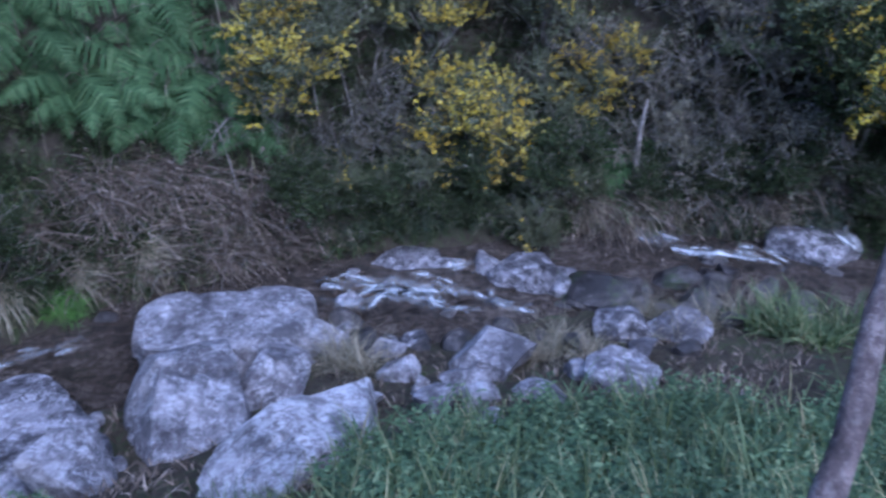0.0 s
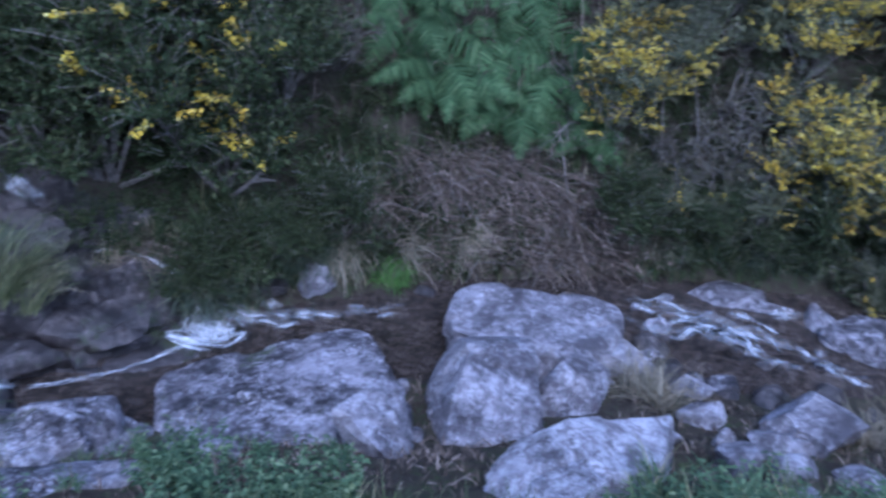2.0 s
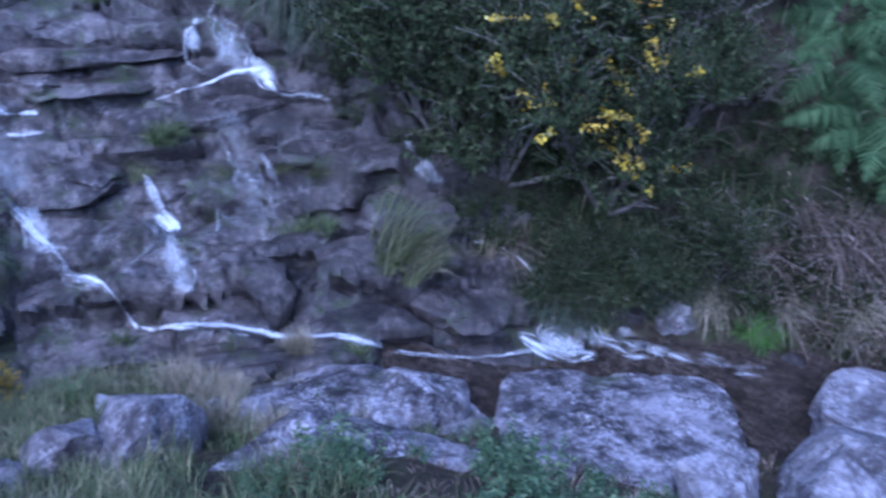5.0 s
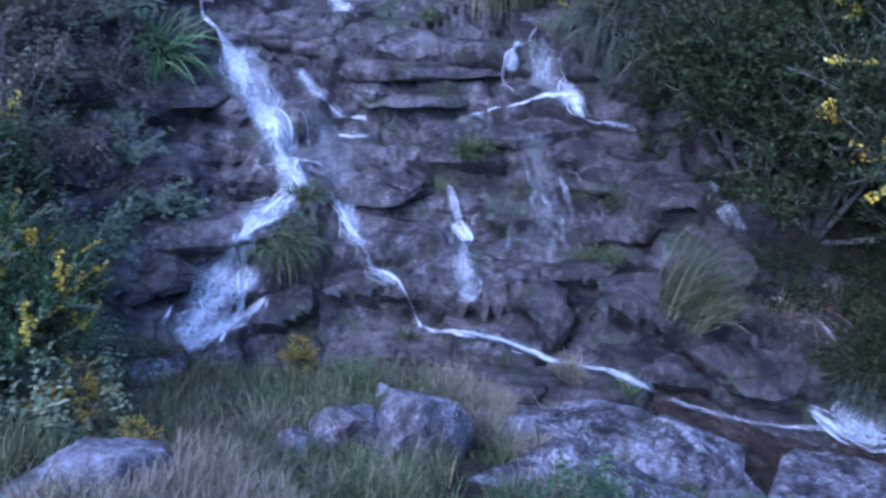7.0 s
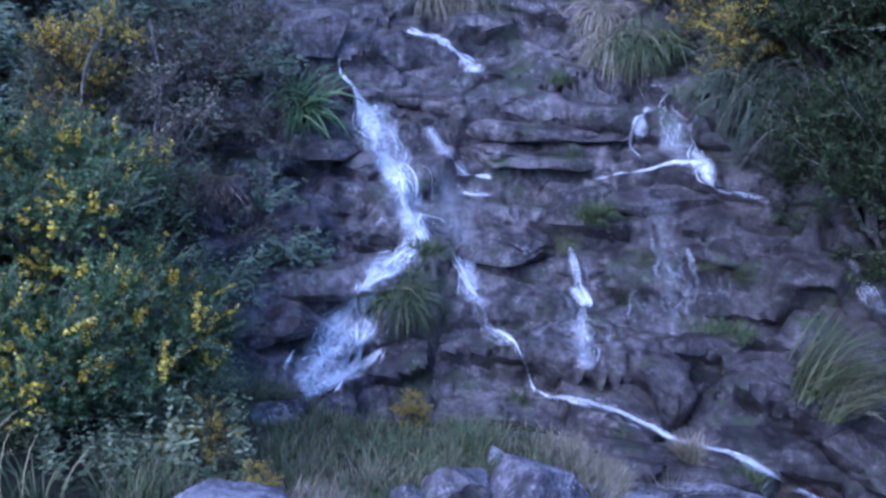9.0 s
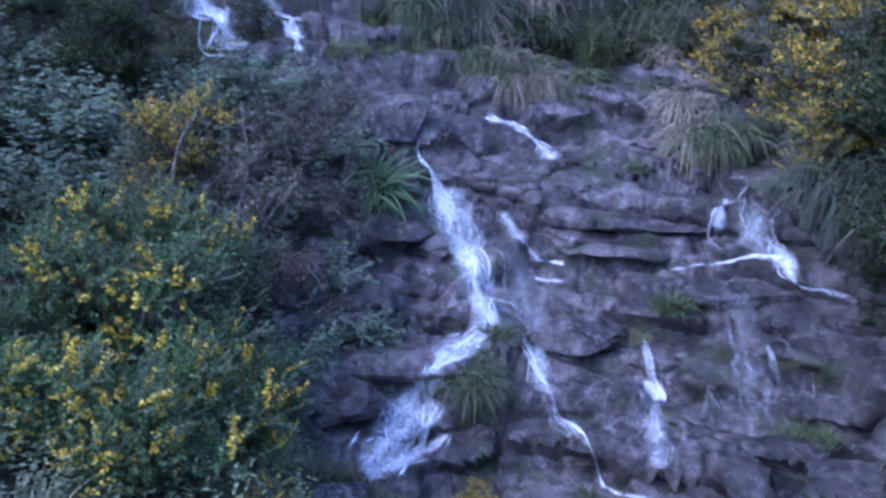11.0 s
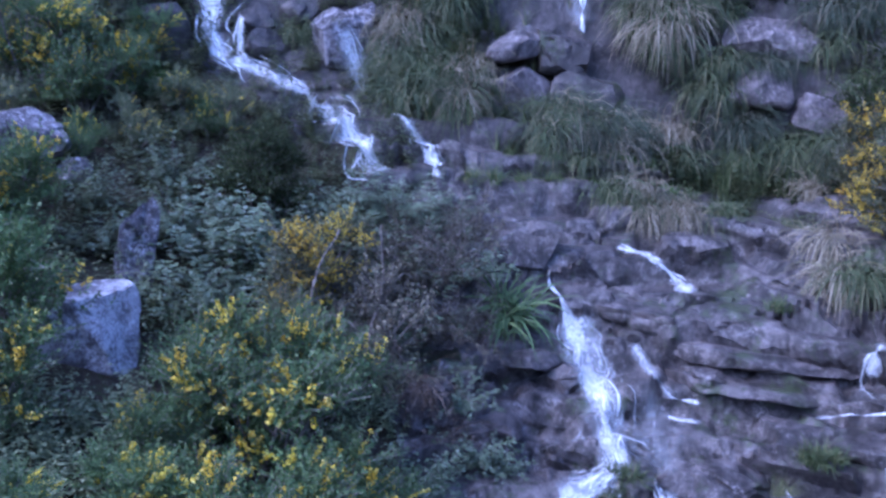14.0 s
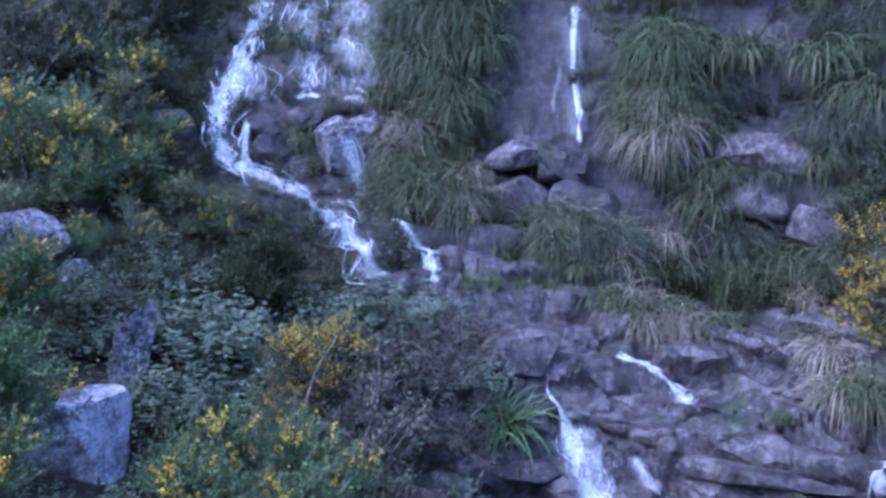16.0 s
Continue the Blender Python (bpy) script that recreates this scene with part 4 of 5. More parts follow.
flow("bright white run and chute below the boulders", ((110.3, 12.71, 3.20, 0.26), (109.0, 12.58, 3.08, 0.43), (107.4, 12.42, 2.93, 0.47), (105.9, 12.27, 2.73, 0.38), (104.3, 11.99, 2.56, 0.45), (103.1, 11.87, 2.34, 0.58), (102.1, 11.56, 2.10, 0.74), (101.3, 11.35, 1.89, 0.78), (100.4, 11.06, 1.67, 0.6), (99.7, 11.02, 1.55, 0.4)), FOAM, 38)
flow("wide thin veil of falling water", ((106.1, 15.00, 6.50, 0.76), (106.0, 14.65, 5.81, 0.83), (105.9, 13.90, 5.03, 0.78), (105.6, 13.74, 4.49, 0.77)), VEIL, 40)
flow("wide thin veil of falling water", ((103.1, 14.60, 6.46, 1.37), (102.8, 14.26, 5.78, 1.42), (102.1, 13.74, 5.08, 1.16), (101.8, 13.49, 4.54, 0.94)), VEIL, 41)
flow("white foot of a veil", ((106.6, 13.69, 4.41, 0.08), (105.6, 13.75, 4.52, 0.17), (104.6, 13.66, 4.45, 0.08)), FOAM, 42)
flow("white foot of a veil", ((103.4, 13.59, 4.50, 0.15), (102.4, 13.50, 4.45, 0.28), (101.2, 13.41, 4.45, 0.30), (100.0, 13.40, 4.57, 0.09)), FOAM, 43)
flow("water over the side of a grey block", ((103.0, 12.49, 3.77, 0.35), (102.4, 12.45, 3.39, 0.39), (101.9, 12.41, 2.97, 0.43), (101.7, 12.17, 2.70, 0.28)), VEIL, 44)
flow("narrow side branch of the upper run", ((99.9, 11.88, 2.44, 0.1), (98.7, 11.84, 2.35, 0.2), (97.7, 11.57, 2.11, 0.34), (96.9, 11.36, 1.92, 0.42), (96.5, 11.10, 1.70, 0.36), (96.3, 11.03, 1.53, 0.2)), FOAM, 45)
flow("thin white trickle down the cliff", ((87.4, 13.59, 6.25, 0.2), (87.5, 13.38, 5.73, 0.1), (87.5, 13.27, 5.24, 0.1), (87.2, 13.12, 4.66, 0.09), (86.8, 12.95, 4.09, 0.12), (86.6, 12.91, 3.82, 0.05)), FOAM, 46)
flow("wet sheet beside the trickle", ((88.1, 13.51, 6.05, 0.59), (87.5, 13.31, 5.53, 0.48), (87.3, 13.08, 4.56, 0.55), (86.8, 12.92, 3.91, 0.45)), FILM, 47)
flow("bright break in a small fall", ((-19.2, 9.30, -3.19, 0.10), (-21.3, 9.26, -3.20, 0.22), (-23.7, 9.35, -3.21, 0.17), (-25.9, 9.33, -3.21, 0.06)), FOAM, 48)
flow("thin film of water over the lower face", ((72.8, 8.1, -1.5, 0.7), (71.8, 7.6, -1.8, 0.95), (70.8, 7.0, -2.05, 0.9)), FILM, 50)
flow("thin film of water over the broad face", ((66.6, 8.7, -0.75, 0.7), (65.6, 8.2, -1.25, 0.9), (64.8, 7.6, -1.7, 0.8)), FILM, 51)
flow("thin film of water beside the main cascade", ((81.6, 9.1, -0.6, 0.5), (80.8, 8.6, -1.0, 0.7), (80.0, 8.3, -1.3, 0.6)), FILM, 52)
flow("faint ripples spreading down the pool", ((39.7, 7.47, -2.82, 0.37), (36.0, 7.37, -2.87, 0.43), (31.3, 7.33, -2.90, 0.36), (25.7, 7.50, -2.95, 0.25)), RIFFLE, 49)

# ---- plants ----
GRASS = leaf_material("green_grass", (0.045, 0.07, 0.028), (0.118, 0.152, 0.06), (0.34, 0.30, 0.16))
HANGING = leaf_material("hanging_grass", (0.038, 0.055, 0.025), (0.105, 0.132, 0.058), (0.3, 0.27, 0.15))
STRAW = leaf_material("straw_grass", (0.13, 0.12, 0.07), (0.32, 0.27, 0.185), (0.46, 0.41, 0.31))
DEAD = leaf_material("dead_bracken", (0.05, 0.038, 0.028), (0.145, 0.113, 0.088), (0.34, 0.275, 0.22), 0.8, 0.1)
WITHERED = leaf_material("withered_leaves", (0.06, 0.054, 0.037), (0.15, 0.138, 0.092), (0.26, 0.24, 0.165), 0.8, 0.1)
GORSE = leaf_material("gorse_needles", (0.02, 0.03, 0.013), (0.053, 0.072, 0.03), (0.12, 0.13, 0.06), 0.8)
OLIVE = leaf_material("flowering_gorse_needles", (0.06, 0.07, 0.035), (0.13, 0.14, 0.075), (0.22, 0.22, 0.13))
HEATH = leaf_material("grey_green_needles", (0.09, 0.115, 0.055), (0.19, 0.22, 0.115), (0.32, 0.34, 0.19))
BROOM = leaf_material("broom_leaves", (0.055, 0.10, 0.04), (0.12, 0.185, 0.07), (0.20, 0.26, 0.10))
FERN = leaf_material("fern_fronds", (0.04, 0.075, 0.03), (0.075, 0.125, 0.05), (0.11, 0.16, 0.07), 0.8, 0.3)
BRAMBLE = leaf_material("bramble_leaves", (0.075, 0.108, 0.055), (0.175, 0.22, 0.13), (0.28, 0.32, 0.25), 0.5, 0.2)
FLOWER = leaf_material("yellow_flowers", (0.58, 0.39, 0.03), (0.83, 0.62, 0.06), (0.9, 0.77, 0.25), 0.6, 0.3)
WEED = leaf_material("weed_leaves", (0.035, 0.06, 0.028), (0.10, 0.155, 0.07), (0.2, 0.25, 0.12), 0.5, 0.3)
TWIG = rock_material("grey_twigs", (0.11, 0.095, 0.08), (0.29, 0.255, 0.22), (0.28, 0.25, 0.23), 0.0, 0.0, 0.0, 0.0)
BARK = rock_material("weathered_bark", (0.11, 0.08, 0.075), (0.25, 0.19, 0.175), (0.32, 0.28, 0.26), 0.02, 0.0, 0.0, 0.0)


def arc(start, way, length, droop, n):
    """Points along a stem that bends down under its weight."""
    line, p, d = [start.copy()], start.copy(), way.normalized()
    for _ in range(n):
        p = p + d * (length / n)
        d = (d + Vector((0, 0, -droop / n))).normalized()
        line.append(p.copy())
    return line


def tussock_mesh(name, mat, seed, blades, length, spread, droop, width=0.006, foot=0.09, fan=None):
    rnd, b = random.Random(seed), Build()
    for _ in range(blades):
        t = rnd.uniform(0, 2 * math.pi) if fan is None else rnd.gauss(-math.pi / 2, fan)
        out = Vector((math.cos(t), math.sin(t), 0))
        base = Vector((rnd.gauss(0, foot), rnd.gauss(0, foot * 0.6), 0))
        line = arc(base, out * spread * rnd.uniform(0.15, 1.2) + Vector((0, 0, 1)), length * rnd.uniform(0.5, 1.15), droop * rnd.uniform(0.6, 1.4), 6)
        side = out.cross(Vector((0, 0, 1))) + 0.5 * unit(rnd)
        w = width * rnd.uniform(0.7, 1.3)
        b.strip(line, [w * 0.8, w, w, w * 0.85, w * 0.65, w * 0.4, w * 0.1], side.normalized())
    return b.mesh(name, mat)


def lobes(rnd, n, height):
    """Rounded masses that make up a crown."""
    out = [(Vector((0, 0, height * 0.45)), 0.32)]
    for _ in range(n):
        t = rnd.uniform(0, 2 * math.pi)
        q = rnd.uniform(0.15, 0.55)
        out.append((Vector((q * math.cos(t), q * math.sin(t), rnd.uniform(0.12, 1.0) * height)), rnd.uniform(0.1, 0.26)))
    return out


def bush(name, label, seed, leaf, shoots=420, flowers=0.2, height=1.0, needle=(0.05, 0.008), shoot=0.26, tri=3, group="gorse on the banks", category="bush", flower_size=0.0125):
    """A shrub about one metre across: stems, leafy shoots and flower heads."""
    rnd = random.Random(seed)
    ob = tagged(new(name), label, category, group)
    stems, leaves, heads = Build(), Build(), Build()
    crown = lobes(rnd, 13, height)
    blooms = [unit(rnd) for _ in range(5)]
    for c, rad in crown:
        mid = Vector((c.x * 0.5, c.y * 0.5, c.z * 0.45)) + 0.06 * unit(rnd)
        stems.tube([Vector((0.04 * c.x, 0.04 * c.y, -0.1)), mid, c], [0.022, 0.014, 0.007])
        for _ in range(4):
            stems.tube([mid.lerp(c, rnd.random()), c + unit(rnd) * rad * 0.8], [0.008, 0.003], 4)
    for _ in range(shoots):
        c, rad = rnd.choice(crown)
        d = unit(rnd)
        d.z = abs(d.z) * 0.9 + d.z * 0.1
        start = c + d * rad * rnd.uniform(0.3, 0.8)
        way = (d + Vector((0, 0, 0.5)) + 0.5 * unit(rnd)).normalized()
        line = arc(start, way, shoot * rnd.uniform(0.5, 1.6), rnd.uniform(-0.2, 0.6), 9)
        stems.strip(line[::3], [0.003] * 4, way.orthogonal().normalized())
        bloom = flowers > 0 and max(d.dot(q) for q in blooms) > 1 - flowers and rnd.random() < 0.85
        for k, p in enumerate(line):
            for _ in range(tri):
                n = (unit(rnd) + way * 0.8).normalized()
                s = n.orthogonal().normalized()
                s = (Matrix.Rotation(rnd.uniform(0, 6.28), 3, n) @ s) * needle[1] * rnd.uniform(0.7, 1.4)
                tip = p + n * needle[0] * rnd.uniform(0.6, 1.3)
                leaves.poly(p - s * 0.3, p.lerp(tip, 0.5) + s, tip, p.lerp(tip, 0.5) - s)
            if bloom and k > 2 and rnd.random() < 0.75:
                for _ in range(7):
                    q = p + 0.04 * rnd.random() * unit(rnd)
                    n = unit(rnd)
                    a = n.orthogonal().normalized() * flower_size * rnd.uniform(0.6, 1.3)
                    e = n.cross(a)
                    heads.poly(q - a * 0.6, q - e + n * 0.006, q + a, q + e + n * 0.006)
    part("stem", stems.mesh("stem", TWIG), ob, "thin grey woody stems")["kind"] = "stuff"
    part("foliage", leaves.mesh("foliage", leaf), ob)["kind"] = "stuff"
    if heads.v:
        part("bloom", heads.mesh("bloom", FLOWER), ob, "clustered yellow flowers")["kind"] = "stuff"
    return ob


def fern(seed):
    rnd = random.Random(seed)
    ob = tagged(new("fern"), "fresh green bracken fern on the shaded bank", "fern", "ferns on the far bank")
    for n in range(9):
        b = Build()
        t = n * 0.698 + rnd.uniform(-0.3, 0.3)
        out = Vector((math.cos(t), math.sin(t), 0))
        length = rnd.uniform(0.75, 1.1)
        line = arc(Vector((0, 0, 0)), out * rnd.uniform(0.5, 1.1) + Vector((0, 0, 1)), length, rnd.uniform(1.6, 2.8), 30)
        b.strip(line, [0.005 - 0.0001 * k for k in range(31)], out.cross(Vector((0, 0, 1))))
        for k in range(7, 31):
            d = (line[k] - line[k - 1]).normalized()
            across = d.cross(Vector((0, 0, 1))).normalized()
            size = 0.34 * length * (1.02 - (k - 7) / 24) ** 0.85
            for sgn in (-1, 1):
                way = (across * sgn + d * 0.4 + Vector((0, 0, -0.15)) + 0.13 * unit(rnd)).normalized()
                q = [line[k] + way * size * s + Vector((0, 0, -0.3 * size * s * s)) for s in (0, 0.11, 0.22, 0.33, 0.44, 0.55, 0.66, 0.77, 0.88, 1.0)]
                w = 0.011 + 0.035 * size
                b.strip(q, [w * 0.4, w, w * 0.45, w * 0.95, w * 0.4, w * 0.8, w * 0.35, w * 0.6, w * 0.25, w * 0.05], d)
        part("frond", b.mesh("frond", FERN), ob)
    return ob


def dead_clump(seed, label="drooping tangle of dead brown bracken and straw"):
    rnd = random.Random(seed)
    ob = tagged(new("dead_bracken"), label, "dead plants", "dead bracken on the banks")
    b, s = Build(), Build()
    for _ in range(85):
        out = Vector((rnd.gauss(0.8, 0.55), rnd.gauss(-0.6, 0.4), rnd.uniform(0.0, 0.8)))
        line = arc(Vector((rnd.gauss(0, 0.16), rnd.gauss(0, 0.12), rnd.uniform(0, 0.25))), out, rnd.uniform(0.4, 1.0), rnd.uniform(0.5, 1.7), 7)
        w = rnd.uniform(0.003, 0.007)
        b.strip(line, [w, w, w, w * 0.9, w * 0.8, w * 0.6, w * 0.4, w * 0.1], unit(rnd))
        if rnd.random() < 0.5:
            for k in range(2, 8):
                for sgn in (-1, 1):
                    d = unit(rnd)
                    q = line[k]
                    tip = q + (d * 0.6 + Vector((0, 0, -0.6))).normalized() * rnd.uniform(0.04, 0.12)
                    e = d.orthogonal().normalized() * 0.008
                    b.poly(q - e, q + e, tip)
    for _ in range(14):
        line = arc(Vector((rnd.gauss(0, 0.15), rnd.gauss(0, 0.1), 0)), Vector((rnd.gauss(0, 0.7), rnd.gauss(-0.5, 0.4), rnd.uniform(0.2, 1))), rnd.uniform(0.4, 0.9), rnd.uniform(0.5, 1.5), 6)
        s.tube(line, [0.007, 0.006, 0.006, 0.005, 0.004, 0.003, 0.002], 4)
    part("foliage", b.mesh("foliage", DEAD), ob)
    part("stem", s.mesh("stem", TWIG), ob)["kind"] = "stuff"
    return ob


def brush(seed, label="dry leafless brown shrub of tangled twigs"):
    """A dead shrub: forked twigs with a few withered leaves."""
    rnd = random.Random(seed)
    ob = tagged(new("dry_shrub"), label, "bush", "dry shrubs")
    b, leaves = Build(), Build()

    def fork(p, d, length, rad, depth):
        line = [p]
        for _ in range(4):
            d = (d + 0.28 * unit(rnd)).normalized()
            line.append(line[-1] + d * length / 4)
        b.tube(line, [rad, rad * 0.9, rad * 0.8, rad * 0.7, rad * 0.55], 4 if depth else 5)
        if depth < 3:
            for _ in range(4 if depth < 2 else 5):
                k = rnd.randint(1, 4)
                fork(line[k], (d + 0.9 * unit(rnd) + Vector((0, 0, 0.15))).normalized(), length * rnd.uniform(0.5, 0.75), rad * 0.5, depth + 1)
        else:
            for _ in range(5):
                q = rnd.choice(line)
                n = unit(rnd)
                e = n.orthogonal().normalized() * 0.008
                tip = q + n * rnd.uniform(0.02, 0.055)
                leaves.poly(q, q.lerp(tip, 0.5) + e, tip, q.lerp(tip, 0.5) - e)

    for n in range(6):
        t = n * 1.05
        fork(Vector((0, 0, -0.05)), Vector((0.7 * math.cos(t), 0.7 * math.sin(t), 1)).normalized(), 0.5, 0.016, 0)
    part("stem", b.mesh("stem", TWIG), ob)["kind"] = "stuff"
    part("foliage", leaves.mesh("foliage", WITHERED), ob)["kind"] = "stuff"
    return ob


def bramble(seed):
    rnd = random.Random(seed)
    ob = tagged(new("bramble"), "low bramble with grey-green leaves on arching stems", "bush", "brambles on the slope")
    b, leaves = Build(), Build()
    for _ in range(38):
        t = rnd.uniform(0, 6.28)
        out = Vector((math.cos(t), math.sin(t), 0))
        line = arc(out * 0.1 * rnd.random(), out * rnd.uniform(0.2, 0.9) + Vector((0, 0, 1)), rnd.uniform(0.6, 1.1), rnd.uniform(0.8, 2.0), 10)
        b.tube(line, [0.005 - 0.0003 * k for k in range(11)], 4)
        for k in range(2, 11):
            for _ in range(2):
                stalk = line[k] + (unit(rnd) + Vector((0, 0, 0.5))) * 0.06
                for lobe in range(3):
                    d = Vector((math.cos(lobe * 2.1 + k), math.sin(lobe * 2.1 + k), rnd.uniform(-0.3, 0.25))).normalized()
                    size = rnd.uniform(0.035, 0.065)
                    e = d.cross(Vector((0, 0, 1))).normalized() * size * 0.36
                    mid = stalk + d * size * 0.5
                    leaves.poly(stalk, stalk + d * size * 0.3 + e * 0.9, mid + e, stalk + d * size, mid - e, stalk + d * size * 0.3 - e * 0.9)
    part("stem", b.mesh("stem", TWIG), ob)["kind"] = "stuff"
    part("foliage", leaves.mesh("foliage", BRAMBLE), ob)
    return ob


USED = {}


def stand(ob, bearing, r, scale=1.0, turn=0.0, lean=0.0, lift=-0.06):
    """Put a plant (the first time) or a copy of it on the ground; lean: degrees towards O."""
    m = Matrix.Translation(place(bearing, r, lift)) @ facing(bearing) @ Matrix.Rotation(radians(lean), 4, "X") @ Matrix.Rotation(radians(turn), 4, "Z") @ Matrix.Scale(scale, 4)
    if ob.name not in USED:
        USED[ob.name] = scale
        ob.matrix_basis = m
        return ob
    return copy_thing(ob, m @ Matrix.Scale(1 / USED[ob.name], 4))


def row(kinds, spots, lean=0.0, seed=5, turn=None, grow=1.0):
    rnd = random.Random(seed)
    for n, (b, r, s) in enumerate(spots):
        stand(kinds[n % len(kinds)], b, r, s * grow, rnd.uniform(0, 360) if turn is None else turn + rnd.uniform(-25, 25), lean + rnd.uniform(-6, 6))


gold = [bush("gorse_bush", "gorse bush covered in yellow flowers", 100 + n, OLIVE, 430, 0.25, 1.1) for n in range(3)]
some = [bush("gorse_bush", "dark gorse bush with a few yellow flowers", 110 + n, GORSE, 460, 0.10, 1.15) for n in range(2)]
dark = [bush("gorse_bush", "dense dark green gorse bush without flowers", 120 + n, GORSE, 480, 0.0, 1.15) for n in range(3)]
broom = [bush("broom_bush", "green broom bush dotted with yellow flowers", 130 + n, BROOM, 480, 0.075, 1.1, (0.045, 0.009), 0.3, 3, "broom on the near bank", flower_size=0.017) for n in range(3)]
olive = [bush("gorse_bush", "brownish gorse bush with a few faded flowers", 144 + n, OLIVE, 380, 0.03, 1.1) for n in range(2)]
pale = [bush("gorse_bush", "grey-green gorse bush with scattered flowers", 136 + n, HEATH, 340, 0.07, 1.1) for n in range(2)]
ferns = [fern(140 + n) for n in range(3)]
dead = [dead_clump(150 + n) for n in range(3)]
dry = [brush(160 + n) for n in range(2)]
brambles = [bramble(170 + n) for n in range(3)]

# far bank above the stream
row(gold, ((9.7, 9.4, 1.0), (8.0, 9.6, 0.9), (-3.4, 9.45, 1.1), (-6.0, 9.5, 1.0), (-10.5, 10.0, 0.9), (-1.6, 10.0, 1.0), (-13, 10.3, 0.9)), 18)
row(some, ((-30, 10.9, 1.3), (39.2, 8.25, 1.25), (43, 8.5, 1.3), (-35, 11, 1.3)), 18, 6, grow=1.2)
row(dark, ((47, 8.2, 1.2), (50.5, 8.3, 1.2), (53, 8.6, 1.2), (35, 8.7, 1.1), (49, 9.0, 1.3), (45, 9.2, 1.4), (32.5, 9.6, 1.1), (40, 9.5, 1.4), (52, 9.6, 1.4), (56, 9.6, 1.3), (-15, 11.2, 1.3)), 18, 7, grow=1.2)
row(olive, ((5.5, 9.9, 1.0), (4, 8.95, 0.6), (-8.5, 9.1, 0.65), (1, 8.95, 0.7), (12, 10.3, 1.2), (6, 10.6, 1.2), (-4, 10.6, 1.2), (-9, 10.4, 1.0), (2.6, 10.0, 1.0), (-12, 9.6, 0.7)), 18, 47)
row(pale, ((-24, 11.2, 1.2), (-21, 11.6, 1.3), (-27, 11.2, 1.3)), 18, 41)
row(ferns, ((25.1, 9.85, 1), (12.1, 9.25, 0.7), (24.1, 9.25, 0.8), (18.1, 9.25, 0.8), (13.9, 9.25, 0.7), (11.1, 9.55, 0.7), (-14.2, 9.85, 0.7), (23, 9.35, 1), (19.1, 9.55, 1.1), (14.7, 9.55, 1.1), (22, 9.25, 1), (16.9, 9.25, 0.9), (20.3, 9.25, 0.8), (12.7, 9.5, 0.85), (25.3, 9.55, 1), (17.1, 10.05, 1.1), (-15.2, 10.15, 1), (-17.2, 10.2, 1), (-13.2, 10, 0.8)), 35, 8)
row(dead, ((16.7, 8.85, 1.0), (22.8, 8.7, 0.95), (14.0, 8.75, 1.0), (19.4, 8.6, 0.95), (11.8, 9.0, 0.95), (25.6, 8.75, 0.9), (15.4, 8.5, 0.8), (17.6, 8.5, 0.6), (13.2, 8.5, 0.6), (21.4, 8.9, 0.8), (9.2, 8.9, 0.9), (29, 8.4, 0.9), (-14.4, 9.7, 1.1), (-25, 10.3, 1.0), (-11.5, 9.6, 0.9), (-20.5, 10.1, 1.0), (13, 8.85, 1.1), (21.5, 8.85, 1.0), (-28.5, 10.6, 1.0), (46, 7.9, 0.7)), 20, 9, 0)
row(dry, ((-18, 10.7, 1.2), (-21.5, 10.6, 1.1), (3.2, 9.5, 1.0), (6.4, 9.2, 0.8), (1.0, 9.3, 0.9), (-9, 9.6, 0.9), (-15.5, 10.3, 1.1), (-25, 10.9, 1.2), (-13, 10.5, 1.1), (12.4, 9.3, 0.8), (30.5, 9.1, 0.8), (42, 8.7, 0.9), (-17, 10.2, 1.1), (-20, 10.3, 1.0), (-23, 10.4, 1.1), (-27, 10.6, 1.1), (-12, 9.9, 0.8), (-19, 11.2, 1.2), (-23, 11.2, 1.2)), 15, 10, grow=1.15)

# growth hanging over the water's edge
row(dead, [(b, stream_edge(b) + d, s) for b, d, s in ((12, 0.3, 0.9), (15.5, 0.25, 0.9), (20, 0.3, 0.9), (24.5, 0.3, 0.8), (8, 0.4, 0.7), (17.8, 0.8, 1.0), (-16, 0.4, 0.9), (-24, 0.5, 0.9))], 28, 52, 0)
edge = random.Random(77)
row(dark, [(b + edge.uniform(-1, 1), stream_edge(b) + edge.uniform(0.3, 0.6), edge.uniform(0.45, 0.7)) for b in (41, 37, 34, 30.5, 10, 7, 4.5, 1.5, -2, -5, -8.5, -12, -17, -22, -26, -31)], 30, 19, grow=1.2)

# the slope beside the cascade
row(dead, ((93.2, 8.3, 0.6), (95.6, 7.8, 0.6), (94.0, 7.3, 0.45), (97.4, 7.9, 0.7), (92.6, 8.9, 0.6)), 12, 42)
row(brambles, ((94.6, 8.2, 0.5), (96.6, 7.5, 0.5), (93.0, 7.8, 0.4)), 12, 43)
row(dry, ((96.8, 9.3, 1.1), (99.6, 9.0, 1.1), (95.4, 9.0, 0.9), (100.8, 8.3, 1.0), (95.6, 9.8, 1.0), (102.5, 8.6, 0.9)), 12, 11, grow=1.1)
row(brambles, ((97.6, 9.0, 0.7), (94.6, 9.4, 0.7), (100.2, 8.7, 0.7), (98.8, 9.6, 0.8)), 12, 31)
row(gold, ((105.0, 8.7, 0.85), (106.8, 8.2, 0.6)), 10, 12)
